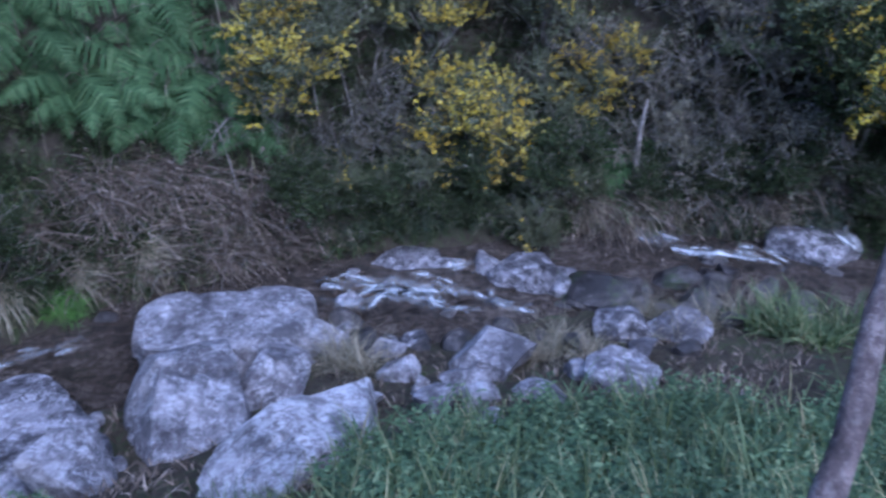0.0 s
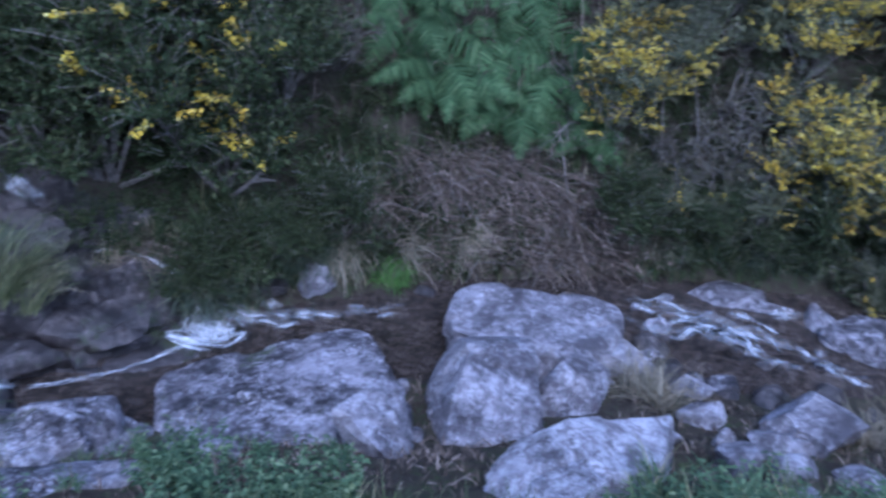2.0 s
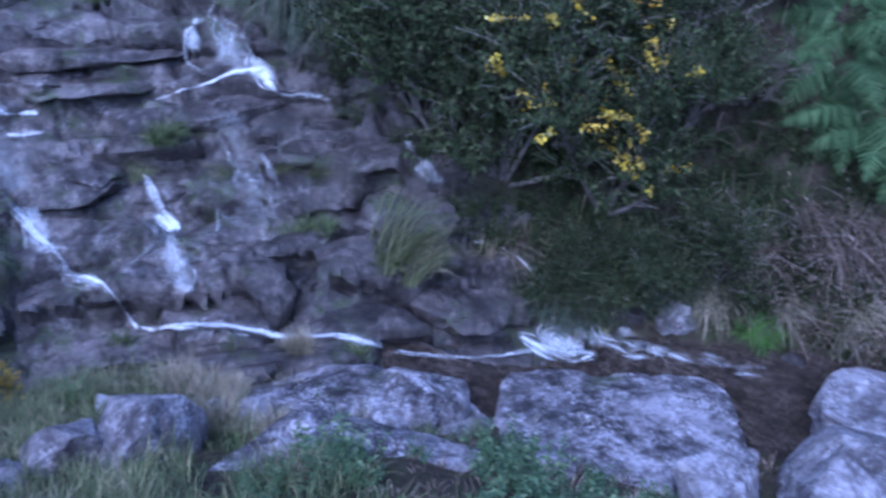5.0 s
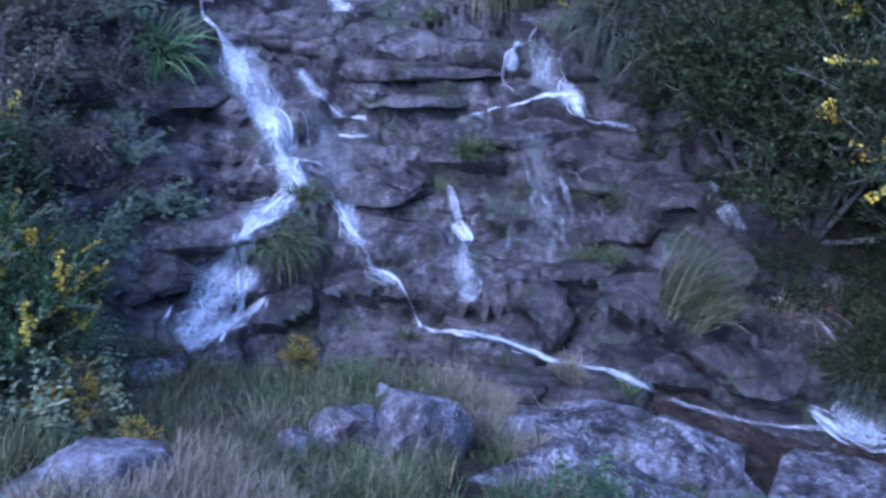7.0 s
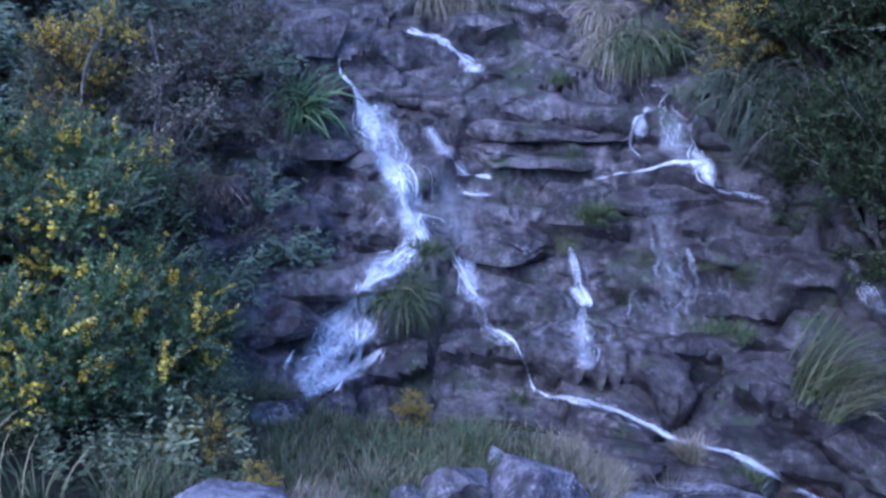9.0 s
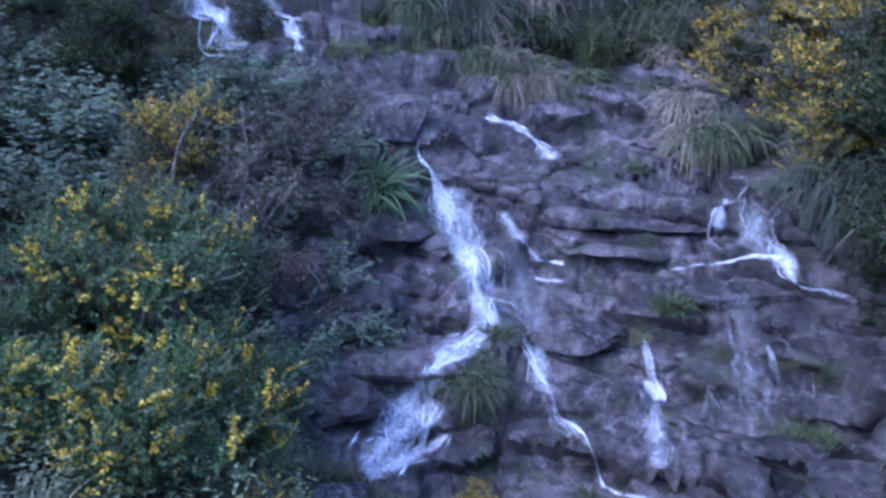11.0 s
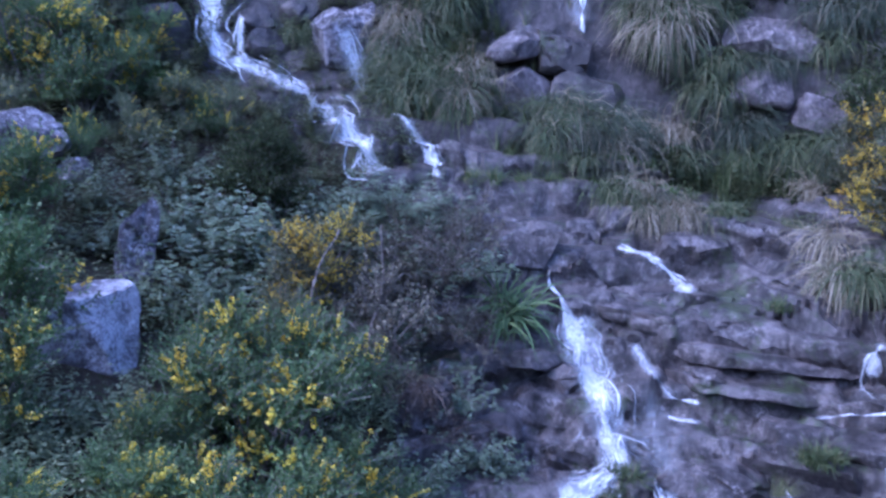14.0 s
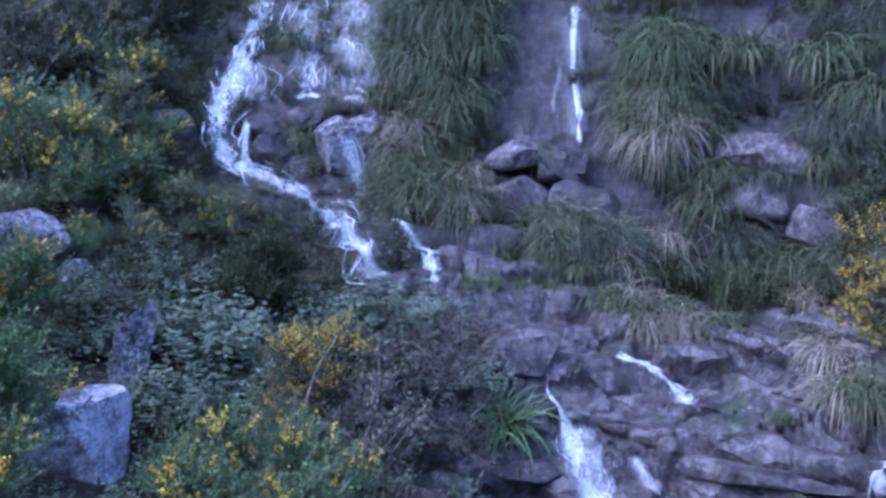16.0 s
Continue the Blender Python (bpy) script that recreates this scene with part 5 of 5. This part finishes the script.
row(broom, ((112.0, 6.8, 0.75), (114.5, 5.6, 0.55), (108.4, 6.5, 0.85), (103.8, 5.9, 0.75), (110.6, 5.3, 0.75), (117.6, 5.6, 0.45), (104.6, 7.4, 0.8), (109.5, 7.3, 0.8), (124.6, 7.4, 0.9), (106.6, 5.4, 0.7), (100.4, 6.6, 0.6), (114.6, 6.4, 0.5), (125.5, 6.6, 0.7), (100.8, 5.9, 0.5), (123.2, 5.4, 0.35), (123.6, 8.9, 0.8), (119.2, 11.4, 0.9), (122.0, 11.6, 1.0), (116.6, 11.9, 0.6), (113.6, 11.6, 0.5), (115.2, 12.6, 0.6), (111.6, 11.3, 0.45), (119.6, 10.4, 0.45), (117.4, 13.4, 0.9)), 8, 13)
row(brambles, ((101, 9.9, 0.9), (108.4, 9.3, 0.9), (97.4, 10.4, 0.8), (112.2, 9.2, 0.9), (104.6, 9.6, 0.8), (110.4, 9.5, 0.9), (113.6, 9.3, 0.8), (99.2, 10.0, 0.9), (106.6, 9.4, 0.8), (118.3, 8.9, 0.6), (110.8, 8.6, 0.8), (95.6, 10.5, 0.7), (114, 10.2, 0.8), (118.8, 9.6, 0.6), (102.6, 10.2, 0.8), (91.8, 7.9, 0.4), (98.4, 7.2, 0.6), (113, 8.3, 0.7), (100.2, 10.4, 0.7)), 10, 14)
row(dark, ((108.8, 10.1, 0.8), (107.4, 10.0, 0.7)), 8, 35)
row(olive, ((120.6, 14.0, 1.3), (117.6, 14.6, 1.3), (123.2, 13.4, 1.3), (115.6, 15.2, 1.2)), 8, 51)
row(pale, ((113.2, 11.4, 0.6), (110.8, 11.4, 0.5), (116.2, 10.9, 0.5), (123.6, 10.6, 0.5), (120.6, 12.6, 0.8), (117.6, 13.2, 0.8), (124.8, 12.4, 1.0), (119.4, 14.6, 1.3), (122.6, 15.4, 1.5), (126, 14, 1.4), (116.4, 16.2, 1.3)), 10, 30)
row(gold, ((63, 10.4, 1.05), (65.4, 10.8, 1.05), (61.2, 10.0, 1.05), (67.4, 11.2, 0.95), (59.6, 10.3, 1.1), (63.6, 11.3, 1.2), (61.8, 9.65, 0.75), (69.2, 11.7, 0.7), (66.2, 11.7, 1.1), (60.8, 11.0, 1.2)), 14, 17)
row(dark, ((54.6, 8.9, 0.9), (58.0, 10.3, 1.2), (62, 11.6, 1.6), (66, 12.2, 1.4), (57, 11.2, 1.6)), 14, 18)


# ---- grass tufts ----
def tuft(label, seed, mat, blades, length, spread, droop, width=0.006, foot=0.09, fan=None):
    return tagged(new("grass_tuft", tussock_mesh("grass_tuft", mat, seed, blades, length, spread, droop, width, foot, fan)), label, "grass", "grass tufts among the rocks")


hang = [tuft("long green grass hanging over wet rock", 200 + n, HANGING, 270, 0.85, 0.7, 3.6, 0.0072, 0.16, 0.9) for n in range(2)]
pale_hang = [tuft("long straw-coloured grass hanging over rock", 210 + n, STRAW, 240, 0.9, 0.8, 3.4, 0.0065, 0.16, 0.9) for n in range(2)]
# darker copy of the hanging grass: the bank's shade is put into its colour
shade = [tuft("long hanging grass with shade in its dark colour", 215 + n, leaf_material("shaded_grass", (0.03, 0.042, 0.025), (0.075, 0.098, 0.06), (0.2, 0.18, 0.12)), 420, 0.9, 0.7, 3.6, 0.0045, 0.2, 0.9) for n in range(2)]
short = [tuft("short green grass tuft on a wet ledge", 220 + n, GRASS, 150, 0.32, 0.7, 1.6) for n in range(2)]
dry_tuft = [tuft("dry straw grass tuft leaning over stones", 230 + n, STRAW, 130, 0.6, 0.9, 1.6, 0.004) for n in range(2)]
ribbon = tuft("dark green strap-leaved plant beside the fall", 240, BROOM, 70, 0.9, 0.7, 3.0, 0.012)
moss = tuft("bright green cushion of fine grass", 250, leaf_material("bright_grass", (0.05, 0.12, 0.02), (0.12, 0.24, 0.05), (0.17, 0.3, 0.07)), 420, 0.28, 1.1, 1.5, 0.004)

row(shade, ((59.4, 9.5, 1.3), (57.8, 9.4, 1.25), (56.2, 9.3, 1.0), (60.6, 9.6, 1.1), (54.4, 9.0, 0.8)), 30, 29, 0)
row(hang, ((84.9, 7.5, 0.7), (84.2, 7.55, 0.55)), 20, 33, 0)
row(hang, ((84.6, 7.8, 0.5), (67.2, 10.3, 0.8), (72.8, 11.3, 0.7), (106.0, 13.2, 0.75), (97.2, 12.7, 0.7), (98.4, 12.6, 0.6), (95.4, 12.4, 0.7), (96.0, 13.9, 1.2), (97.4, 13.6, 1.1), (94.6, 13.6, 1.1), (81.2, 13.25, 1.2), (81.4, 13.15, 1.1), (87.2, 12.2, 0.9),
          (85.2, 12.15, 1.0), (88.6, 12.25, 0.9), (79.4, 13.4, 1.3), (76.6, 13.4, 1.2), (78.2, 12.8, 1.1), (73.2, 12.7, 1.0), (70.0, 12.55, 1.0), (71.8, 13.3, 1.2), (69.0, 13.2, 1.2), (99.8, 13.7, 1.0), (93.2, 13.8, 1.1), (95.4, 14.2, 1.2), (75.4, 12.5, 0.9), (67.5, 12.6, 1.0), (77.6, 11.3, 0.8), (107.2, 14.4, 0.8), (80.2, 12.3, 0.9)), 30, 20, 0)
row(pale_hang, [(b, stream_edge(b) + 0.35, s) for b, s in ((13, 0.6), (21, 0.7), (26, 0.6), (-13, 0.8), (-16, 0.8), (-20, 0.7), (-25, 0.8), (31, 0.7))], 35, 24)
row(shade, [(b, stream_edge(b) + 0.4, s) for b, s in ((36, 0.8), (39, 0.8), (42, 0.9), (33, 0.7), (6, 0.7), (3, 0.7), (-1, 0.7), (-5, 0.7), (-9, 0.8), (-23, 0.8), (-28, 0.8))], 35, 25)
row(pale_hang, ((82.6, 11.45, 0.8), (80.6, 11.25, 0.75), (70.8, 10.9, 0.8), (81.0, 13.0, 1.2), (80.6, 12.7, 1.0), (94.8, 12.2, 0.6), (101.4, 13.0, 0.55), (84.2, 12.0, 0.9), (86.4, 11.95, 0.7), (99.2, 12.5, 0.7), (94.4, 12.6, 0.9), (72.0, 12.1, 0.8)), 25, 21, 0)
cliff = random.Random(88)


def curtain(kinds, bearings, z_low, z_high, count, scale, seed, lean=40):
    """Grass hanging down a steep face between two heights."""
    spots = []
    for _ in range(count * 6):
        b, r = cliff.uniform(*bearings), cliff.uniform(11.4, 15.2)
        if z_low < place(b, r).z < z_high and len(spots) < count:
            spots.append((b, r, scale * cliff.uniform(0.75, 1.2)))
    row(kinds, spots, lean, seed, 0)


curtain(hang, (94.2, 99.2), 4.3, 7.0, 34, 1.15, 26)
curtain(hang + pale_hang[:1], (94.8, 99.8), 2.6, 3.9, 22, 0.95, 27)
curtain(hang, (79.6, 83.4), 4.2, 7.0, 24, 1.1, 45)
curtain(pale_hang + hang[:1], (80.2, 82.8), 3.2, 4.6, 12, 1.0, 46)
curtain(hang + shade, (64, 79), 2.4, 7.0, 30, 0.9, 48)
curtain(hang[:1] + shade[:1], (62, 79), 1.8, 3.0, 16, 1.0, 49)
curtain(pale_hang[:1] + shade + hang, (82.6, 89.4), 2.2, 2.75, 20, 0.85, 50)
row(short, ((-29, 7.7, 1.8), (-31, 7.4, 1.7), (-28, 7.5, 1.4), (-32.5, 7.9, 1.7)), 4, 53)
row(short, ((83.4, 8.1, 0.9), (82.6, 8.0, 0.8), (70.7, 8.4, 0.9), (70.0, 8.45, 0.8), (71.4, 8.4, 0.8), (76.2, 6.95, 0.7), (63.4, 7.65, 0.7), (62.2, 7.6, 0.8), (61.0, 7.65, 0.7), (64.8, 7.75, 0.7), (60, 7.55, 0.7), (84.2, 11.5, 0.9), (86, 11.3, 0.8), (88.4, 11.2, 0.8), (90.4, 11.2, 0.8), (92.4, 11.1, 0.9), (94, 11.15, 0.9), (82.2, 11.8, 0.9), (79.6, 11.5, 0.9), (85.2, 11.8, 0.8), (87.6, 11.6, 0.8), (75.2, 9.8, 0.7), (73.6, 9.75, 0.7), (58.6, 6.3, 0.6), (55.2, 7.1, 0.8), (89.2, 11.5, 0.7), (91.4, 11.6, 0.8)), 10, 22)
row(dry_tuft, ((5.0, 6.05, 0.95), (4.0, 5.9, 0.9), (6.2, 6.2, 0.8), (-11.8, 6.1, 0.9), (-12.8, 6.4, 0.8), (-21.9, 7.0, 0.8), (-23.5, 7.4, 0.9), (-19, 7.5, 0.8), (-26, 7.8, 0.9), (71.5, 5.9, 0.7), (73, 5.7, 0.7), (66.8, 5.9, 0.6), (88.6, 4.95, 0.7), (-15.5, 6.2, 0.7), (47.6, 7.75, 0.8), (44.8, 7.9, 0.8)), 0, 23)
sedge = tuft("coarse pale green sedge with broad bent blades", 260, WEED, 46, 0.6, 0.7, 2.0, 0.01)
row([sedge], ((-3.6, 3.9, 1.0), (-6.4, 3.8, 0.9), (-15.5, 4.6, 0.9), (1.2, 4.0, 0.8), (-33, 4.0, 1.0), (88, 5.6, 0.7), (80, 5.9, 0.7)), 0, 28)
row(gold, ((84.4, 6.35, 0.3), (99.5, 4.7, 0.3), (101, 5.0, 0.35), (97, 4.4, 0.25)), 0, 32)
row(hang + pale_hang[:1], ((84.6, 11.3, 0.75), (83.4, 11.2, 0.85), (82.2, 11.15, 0.85), (81.4, 11.2, 0.7), (86.4, 11.5, 0.6), (79.8, 11.1, 0.7), (100.4, 12.9, 0.8), (99.4, 12.6, 0.9), (98.8, 13.1, 1.0), (100.8, 13.4, 0.8), (88.8, 11.6, 0.6), (70.0, 10.35, 0.9), (69.0, 10.2, 0.9)), 25, 37, 0)
leaning = tuft("straw-green grass tuft leaning over the wet rock", 270, leaf_material("straw_green_grass", (0.06, 0.075, 0.032), (0.16, 0.175, 0.08), (0.4, 0.36, 0.21)), 130, 0.95, 1.2, 1.1, 0.0055, 0.12, 0.45)
row([leaning], ((56.2, 7.1, 1.0), (55.4, 7.15, 0.9), (54.2, 7.0, 0.7)), 0, 38, 100)
row([leaning], ((73.0, 8.4, 0.4), (66.5, 8.3, 0.4), (63.5, 8.2, 0.4), (60.8, 8.1, 0.45)), 15, 44)
row(dry_tuft, ((52.4, 7.2, 0.6),), 20, 39)
row(short + dry_tuft, ((57.5, 5.6, 0.6), (62.6, 5.3, 0.6), (55.2, 5.5, 0.6), (64.5, 5.5, 0.7), (48.6, 5.2, 0.6), (53.2, 4.9, 0.6), (44.2, 5.3, 0.6), (59.2, 4.9, 0.6), (40, 4.9, 0.6), (34.6, 5.1, 0.6)), 5, 40)
stand(ribbon, 90.8, 9.3, 0.95, 30, 45)
stand(ribbon, 91.6, 9.35, 0.85, 120, 45)
stand(moss, 27.6, 7.95, 1.0, 0, 20, 0.08)
stand(moss, 26.6, 7.95, 0.8, 80, 20, 0.08)
stand(moss, 84.2, 11.7, 0.8, 0, 10)
stand(moss, 83.2, 11.8, 0.7, 0, 10)
for n, (b, r, k) in enumerate(((82.0, 11.7, 0.6), (85.4, 11.5, 0.7), (86.6, 11.6, 0.6), (80.8, 11.6, 0.6), (88.0, 11.5, 0.55))):
    stand(moss, b, r, k, 50 * n, 10)
stand(moss, 115.2, 12.3, 1.2, 0, 10)
stand(moss, 113.6, 12.0, 1.0, 50, 10)


# ---- ground cover: grass, weeds and low growth nobody could count ----
def template(build):
    return np.array([p[:] for p in build.v]), build.f


def clump(seed, blades, length, width, spread, droop, foot):
    rnd, b = random.Random(seed), Build()
    for _ in range(blades):
        t = rnd.uniform(0, 6.28)
        out = Vector((math.cos(t), math.sin(t), 0))
        line = arc(out * foot * rnd.random(), out * spread * rnd.random() + Vector((0, 0, 1)), length * rnd.uniform(0.5, 1.2), droop * rnd.uniform(0.5, 1.5), 4)
        b.strip(line, [width, width, width * 0.8, width * 0.5, width * 0.1], (out.cross(Vector((0, 0, 1))) + 0.4 * unit(rnd)).normalized())
    return template(b)


def leafy(seed, stems, height, leaf):
    """Low leafy growth: stems with pairs of small leaves."""
    rnd, b = random.Random(seed), Build()
    for _ in range(stems):
        t = rnd.uniform(0, 6.28)
        out = Vector((math.cos(t), math.sin(t), 0))
        line = arc(out * 0.12 * rnd.random(), out * 0.5 * rnd.random() + Vector((0, 0, 1)), height * rnd.uniform(0.6, 1.2), 0.5, 7)
        for k in range(1, 8):
            for sgn in (0, 1):
                t2 = k * 1.57 + sgn * 3.14
                d = Vector((math.cos(t2), math.sin(t2), rnd.uniform(-0.2, 0.5))).normalized()
                size = leaf * rnd.uniform(0.6, 1.2) * (1.15 - 0.08 * k)
                e = d.cross(Vector((0, 0, 1))).normalized() * size * 0.28
                b.poly(line[k], line[k] + d * size * 0.45 + e, line[k] + d * size + Vector((0, 0, -0.2 * size)), line[k] + d * size * 0.45 - e)
    return template(b)


def cover(name, label, mat, kinds, count, region, seed, size=(0.7, 1.3), keep=None, category="grass"):
    """One mesh of many plants, strewn over a stretch of ground given by bearings and distances."""
    rnd = random.Random(seed)
    vs, fs, n = [], [], 0
    tries = 0
    while count and tries < 60000:
        tries += 1
        b, r = rnd.uniform(region[0], region[1]), math.sqrt(rnd.uniform(region[2] ** 2, region[3] ** 2))
        if keep and not keep(b, r, rnd):
            continue
        p = place(b, r)
        hit = top(p.x, p.y)
        if hit[0].z > p.z + 0.03:
            continue
        count -= 1
        v, f = rnd.choice(kinds)
        t, s = rnd.uniform(0, 6.28), rnd.uniform(*size)
        c, q = math.cos(t) * s, math.sin(t) * s
        vs.append(v @ np.array([[c, q, 0], [-q, c, 0], [0, 0, s]]) + np.array(p) - (0, 0, 0.015))
        fs += [tuple(i + n for i in face) for face in f]
        n += len(v)
    me = bpy.data.meshes.new(name)
    me.from_pydata(np.concatenate(vs).tolist(), [], fs)
    me.materials.append(mat)
    me.update()
    return tagged(new(name, me), label, category, kind="stuff")


def patchy(scale, level, seed):
    def keep(b, r, rnd):
        p = np.array([[r * math.sin(radians(b)), r * math.cos(radians(b)), 0]]) / scale
        return fractal(p, 2, seed)[0] > level + rnd.uniform(-0.2, 0.2)
    return keep


lawn = [clump(300 + n, 16, 0.2, 0.0032, 0.8, 1.4, 0.09) for n in range(4)]
tall = [clump(310 + n, 12, 0.36, 0.005, 0.6, 1.5, 0.06) for n in range(3)]
weeds = [leafy(320 + n, 7, 0.26, 0.06) for n in range(4)]
low = [leafy(330 + n, 9, 0.3, 0.05) for n in range(4)]
def weedy(b, r, rnd):
    """The rank growth of the near bank ends higher up where the boulders lie."""
    p = np.array([[r * math.sin(radians(b)), r * math.cos(radians(b)), 0]])
    return r < 4.1 + max(0.0, -b - 14) * 0.07 + 0.7 * fractal(p * 1.4, 2, 61)[0] + rnd.uniform(-0.45, 0.35)


cover("bank_grass", "thick green grass on the near bank", GRASS, lawn, 2000, (-60, 108, 1.6, 6.3), 41, keep=lambda b, r, rnd: weedy(b, r, rnd) if b < 2 else r < 3.3 or b > 58)
cover("bank_weeds", "lush green leafy weeds on the near bank", WEED, weeds, 1000, (-55, 3, 2.2, 7.0), 42, (0.5, 1.5), keep=weedy, category="weeds")
cover("bank_weeds", "scattered leafy weeds among the slabs", WEED, weeds, 70, (30, 70, 3.4, 5.0), 43, (0.4, 1.4), keep=patchy(0.6, 0.0, 5), category="weeds")
cover("bank_sedge", "long grass blades standing among the weeds", GRASS, tall, 520, (-50, 4, 2.2, 6.0), 44, (0.6, 1.5), weedy, category="grass")
cover("bank_straw", "withered straw in the near bank's grass", STRAW, tall, 1300, (62, 106, 3.4, 6.3), 45, (0.4, 0.75), patchy(1.3, 0.0, 3))
cover("bank_grass", "soft faded grass below the cascade", leaf_material("faded_grass", (0.085, 0.095, 0.05), (0.19, 0.19, 0.11), (0.36, 0.32, 0.21)), lawn, 1100, (74, 108, 3.6, 6.5), 59, (0.5, 1.0), keep=lambda b, r, rnd: r > 3.9 or b < 96)
cover("slope_growth", "dark low growth over the far bank", GORSE, low, 2300, (-60, 60, 7.5, 13.5), 46, (0.7, 1.5), lambda b, r, rnd: r > stream_edge(b) + 0.08 + max(0, b - 46) * 0.16, category="undergrowth")
cover("slope_growth", "low green growth over the slope beside the falls", HEATH, low, 1600, (98, 135, 4.5, 16), 47, (0.8, 1.6), category="undergrowth")
cover("slope_growth", "low growth over the upper hillside", GORSE, low, 600, (-80, 98, 14, 24), 48, (1.5, 3.0), category="undergrowth")
cover("cliff_growth", "grass and ferns rooted in the cliff", GRASS, low + tall, 700, (64, 100, 11.6, 14), 49, (0.7, 1.5), patchy(0.9, 0.05, 8), category="undergrowth")
cover("slope_growth", "grey-green growth on the slope above the falls", HEATH, low, 450, (112, 140, 11, 24), 58, (1.5, 3.0), category="undergrowth")
cover("cliff_growth", "dark growth clinging to the cliff", GORSE, low, 600, (60, 83, 11.8, 15), 57, (0.8, 1.6), category="undergrowth")
cover("edge_growth", "low growth overhanging the water's edge", GORSE, low, 1100, (-40, 46, 7.2, 11.5), 52, (0.7, 1.4), lambda b, r, rnd: 0.1 < r - stream_edge(b) - max(0, b - 43) * 0.12 < 1.3, category="undergrowth")
cover("edge_grass", "long grass overhanging the water's edge", GRASS, tall, 420, (-40, 44, 7.2, 11.5), 53, (0.8, 1.5), lambda b, r, rnd: 0.0 < r - stream_edge(b) - max(0, b - 43) * 0.12 < 1.0, category="grass")
cover("dry_stems", "pale dry stems and dead grass on the far bank", DEAD, [clump(350 + n, 7, 0.5, 0.006, 1.6, 1.4, 0.08) for n in range(3)], 420, (-32, 33, 7.5, 11), 54, (0.7, 1.5), lambda b, r, rnd: 0.15 < r - stream_edge(b) < 1.9, category="grass")
cover("leaf_litter", "dead leaves and straw on the stream bank", DEAD, [clump(340 + n, 9, 0.12, 0.006, 3.0, 0.8, 0.1) for n in range(3)], 900, (-32, 62, 3.6, 7.4), 51, (0.5, 1.2), lambda b, r, rnd: r < stream_edge(b, 4.6), category="litter")
cover("bank_growth", "low growth behind the path", GRASS, lawn, 600, (108, 300, 1.2, 7), 50, (1.0, 1.8))


# ---- dead branches and trailing stems on the slope ----
def branch(name, label, points, thick, seed):
    """A crooked woody stem through points given as bearing, distance and height over the ground, with a few side twigs."""
    rnd, b = random.Random(seed), Build()
    line = [place(bearing, r, lift) for bearing, r, lift in points]
    fine = [Vector(p) + 0.012 * unit(rnd) for p in spline([p[:] for p in line], 0.07)]
    n = len(fine)
    b.tube(fine, [thick * (1 - 0.75 * k / n) for k in range(n)], 6)
    for _ in range(max(2, n // 5)):
        k = rnd.randrange(n // 4, n - 1)
        d = (fine[k + 1] - fine[k]).normalized()
        b.tube(arc(fine[k], d + 0.9 * unit(rnd), rnd.uniform(0.12, 0.35), 0.3, 4), [thick * 0.4, thick * 0.35, thick * 0.28, thick * 0.2, thick * 0.1], 4)
    return tagged(new(name, b.mesh(name, TWIG, True)), label, "branch")


branch("trailing_stem", "thin pale stem trailing down the rock", ((92.2, 9.4, 0.25), (92.5, 9.1, 0.1), (92.9, 8.7, 0.12), (93.4, 8.3, 0.1), (93.6, 8.0, 0.12)), 0.011, 1)
branch("dead_branch", "bare grey branch arching out of dry shrubs", ((105.4, 8.0, 0.35), (103.6, 7.9, 0.62), (101.8, 7.8, 0.66), (100.2, 7.75, 0.45)), 0.014, 2)
branch("dead_branch", "bare grey branch standing in dry shrubs", ((101.6, 8.1, 0.0), (100.9, 8.2, 0.5), (100.2, 8.4, 0.95), (100.4, 8.6, 1.3)), 0.02, 3)
branch("dead_branch", "crooked pale branch leaning from the slope", ((106.4, 7.6, 0.1), (105.4, 7.9, 0.5), (104.6, 8.1, 0.9), (103.2, 8.3, 1.2)), 0.018, 4)
branch("dead_branch", "bare pale twig lying over the brambles", ((108.0, 6.4, 0.5), (106.2, 6.5, 0.62), (104.8, 6.6, 0.4)), 0.009, 5)
branch("dead_branch", "grey branch hanging over the stream bank", ((14.4, 9.0, 0.5), (13.6, 8.7, 0.55), (12.6, 8.3, 0.4), (12.0, 8.0, 0.25)), 0.012, 6)
branch("dead_branch", "slanting dead stem among gorse", ((4.2, 9.2, 0.1), (4.6, 9.2, 0.7), (5.4, 9.3, 1.2)), 0.016, 7)
branch("dead_branch", "dead stem standing in gorse", ((7.0, 9.1, 0.0), (6.9, 9.15, 0.6), (7.6, 9.3, 1.1)), 0.015, 8)
branch("dead_branch", "dark bare stem under hanging ferns", ((-16.4, 9.8, 0.0), (-16.2, 9.8, 0.6), (-16.6, 9.9, 1.3)), 0.05, 9)


# ---- the leaning post ----
def post():
    b = Build()
    low_end, high_end = Vector((1.2, 1.93, -0.43)), Vector((1.58, 2.54, 0.11))
    d = high_end - low_end
    line = [low_end + d * t + 0.012 * Vector((math.sin(7 * t), math.cos(5 * t), 0)) for t in np.linspace(-0.75, 2.1, 24)]
    b.tube(line, [0.062 - 0.0013 * k + 0.003 * math.sin(k * 2.3) for k in range(24)], 14)
    return tagged(new("wooden_post", b.mesh("wooden_post", BARK, True)), "leaning bare grey wooden post in the weeds", "post")


post()
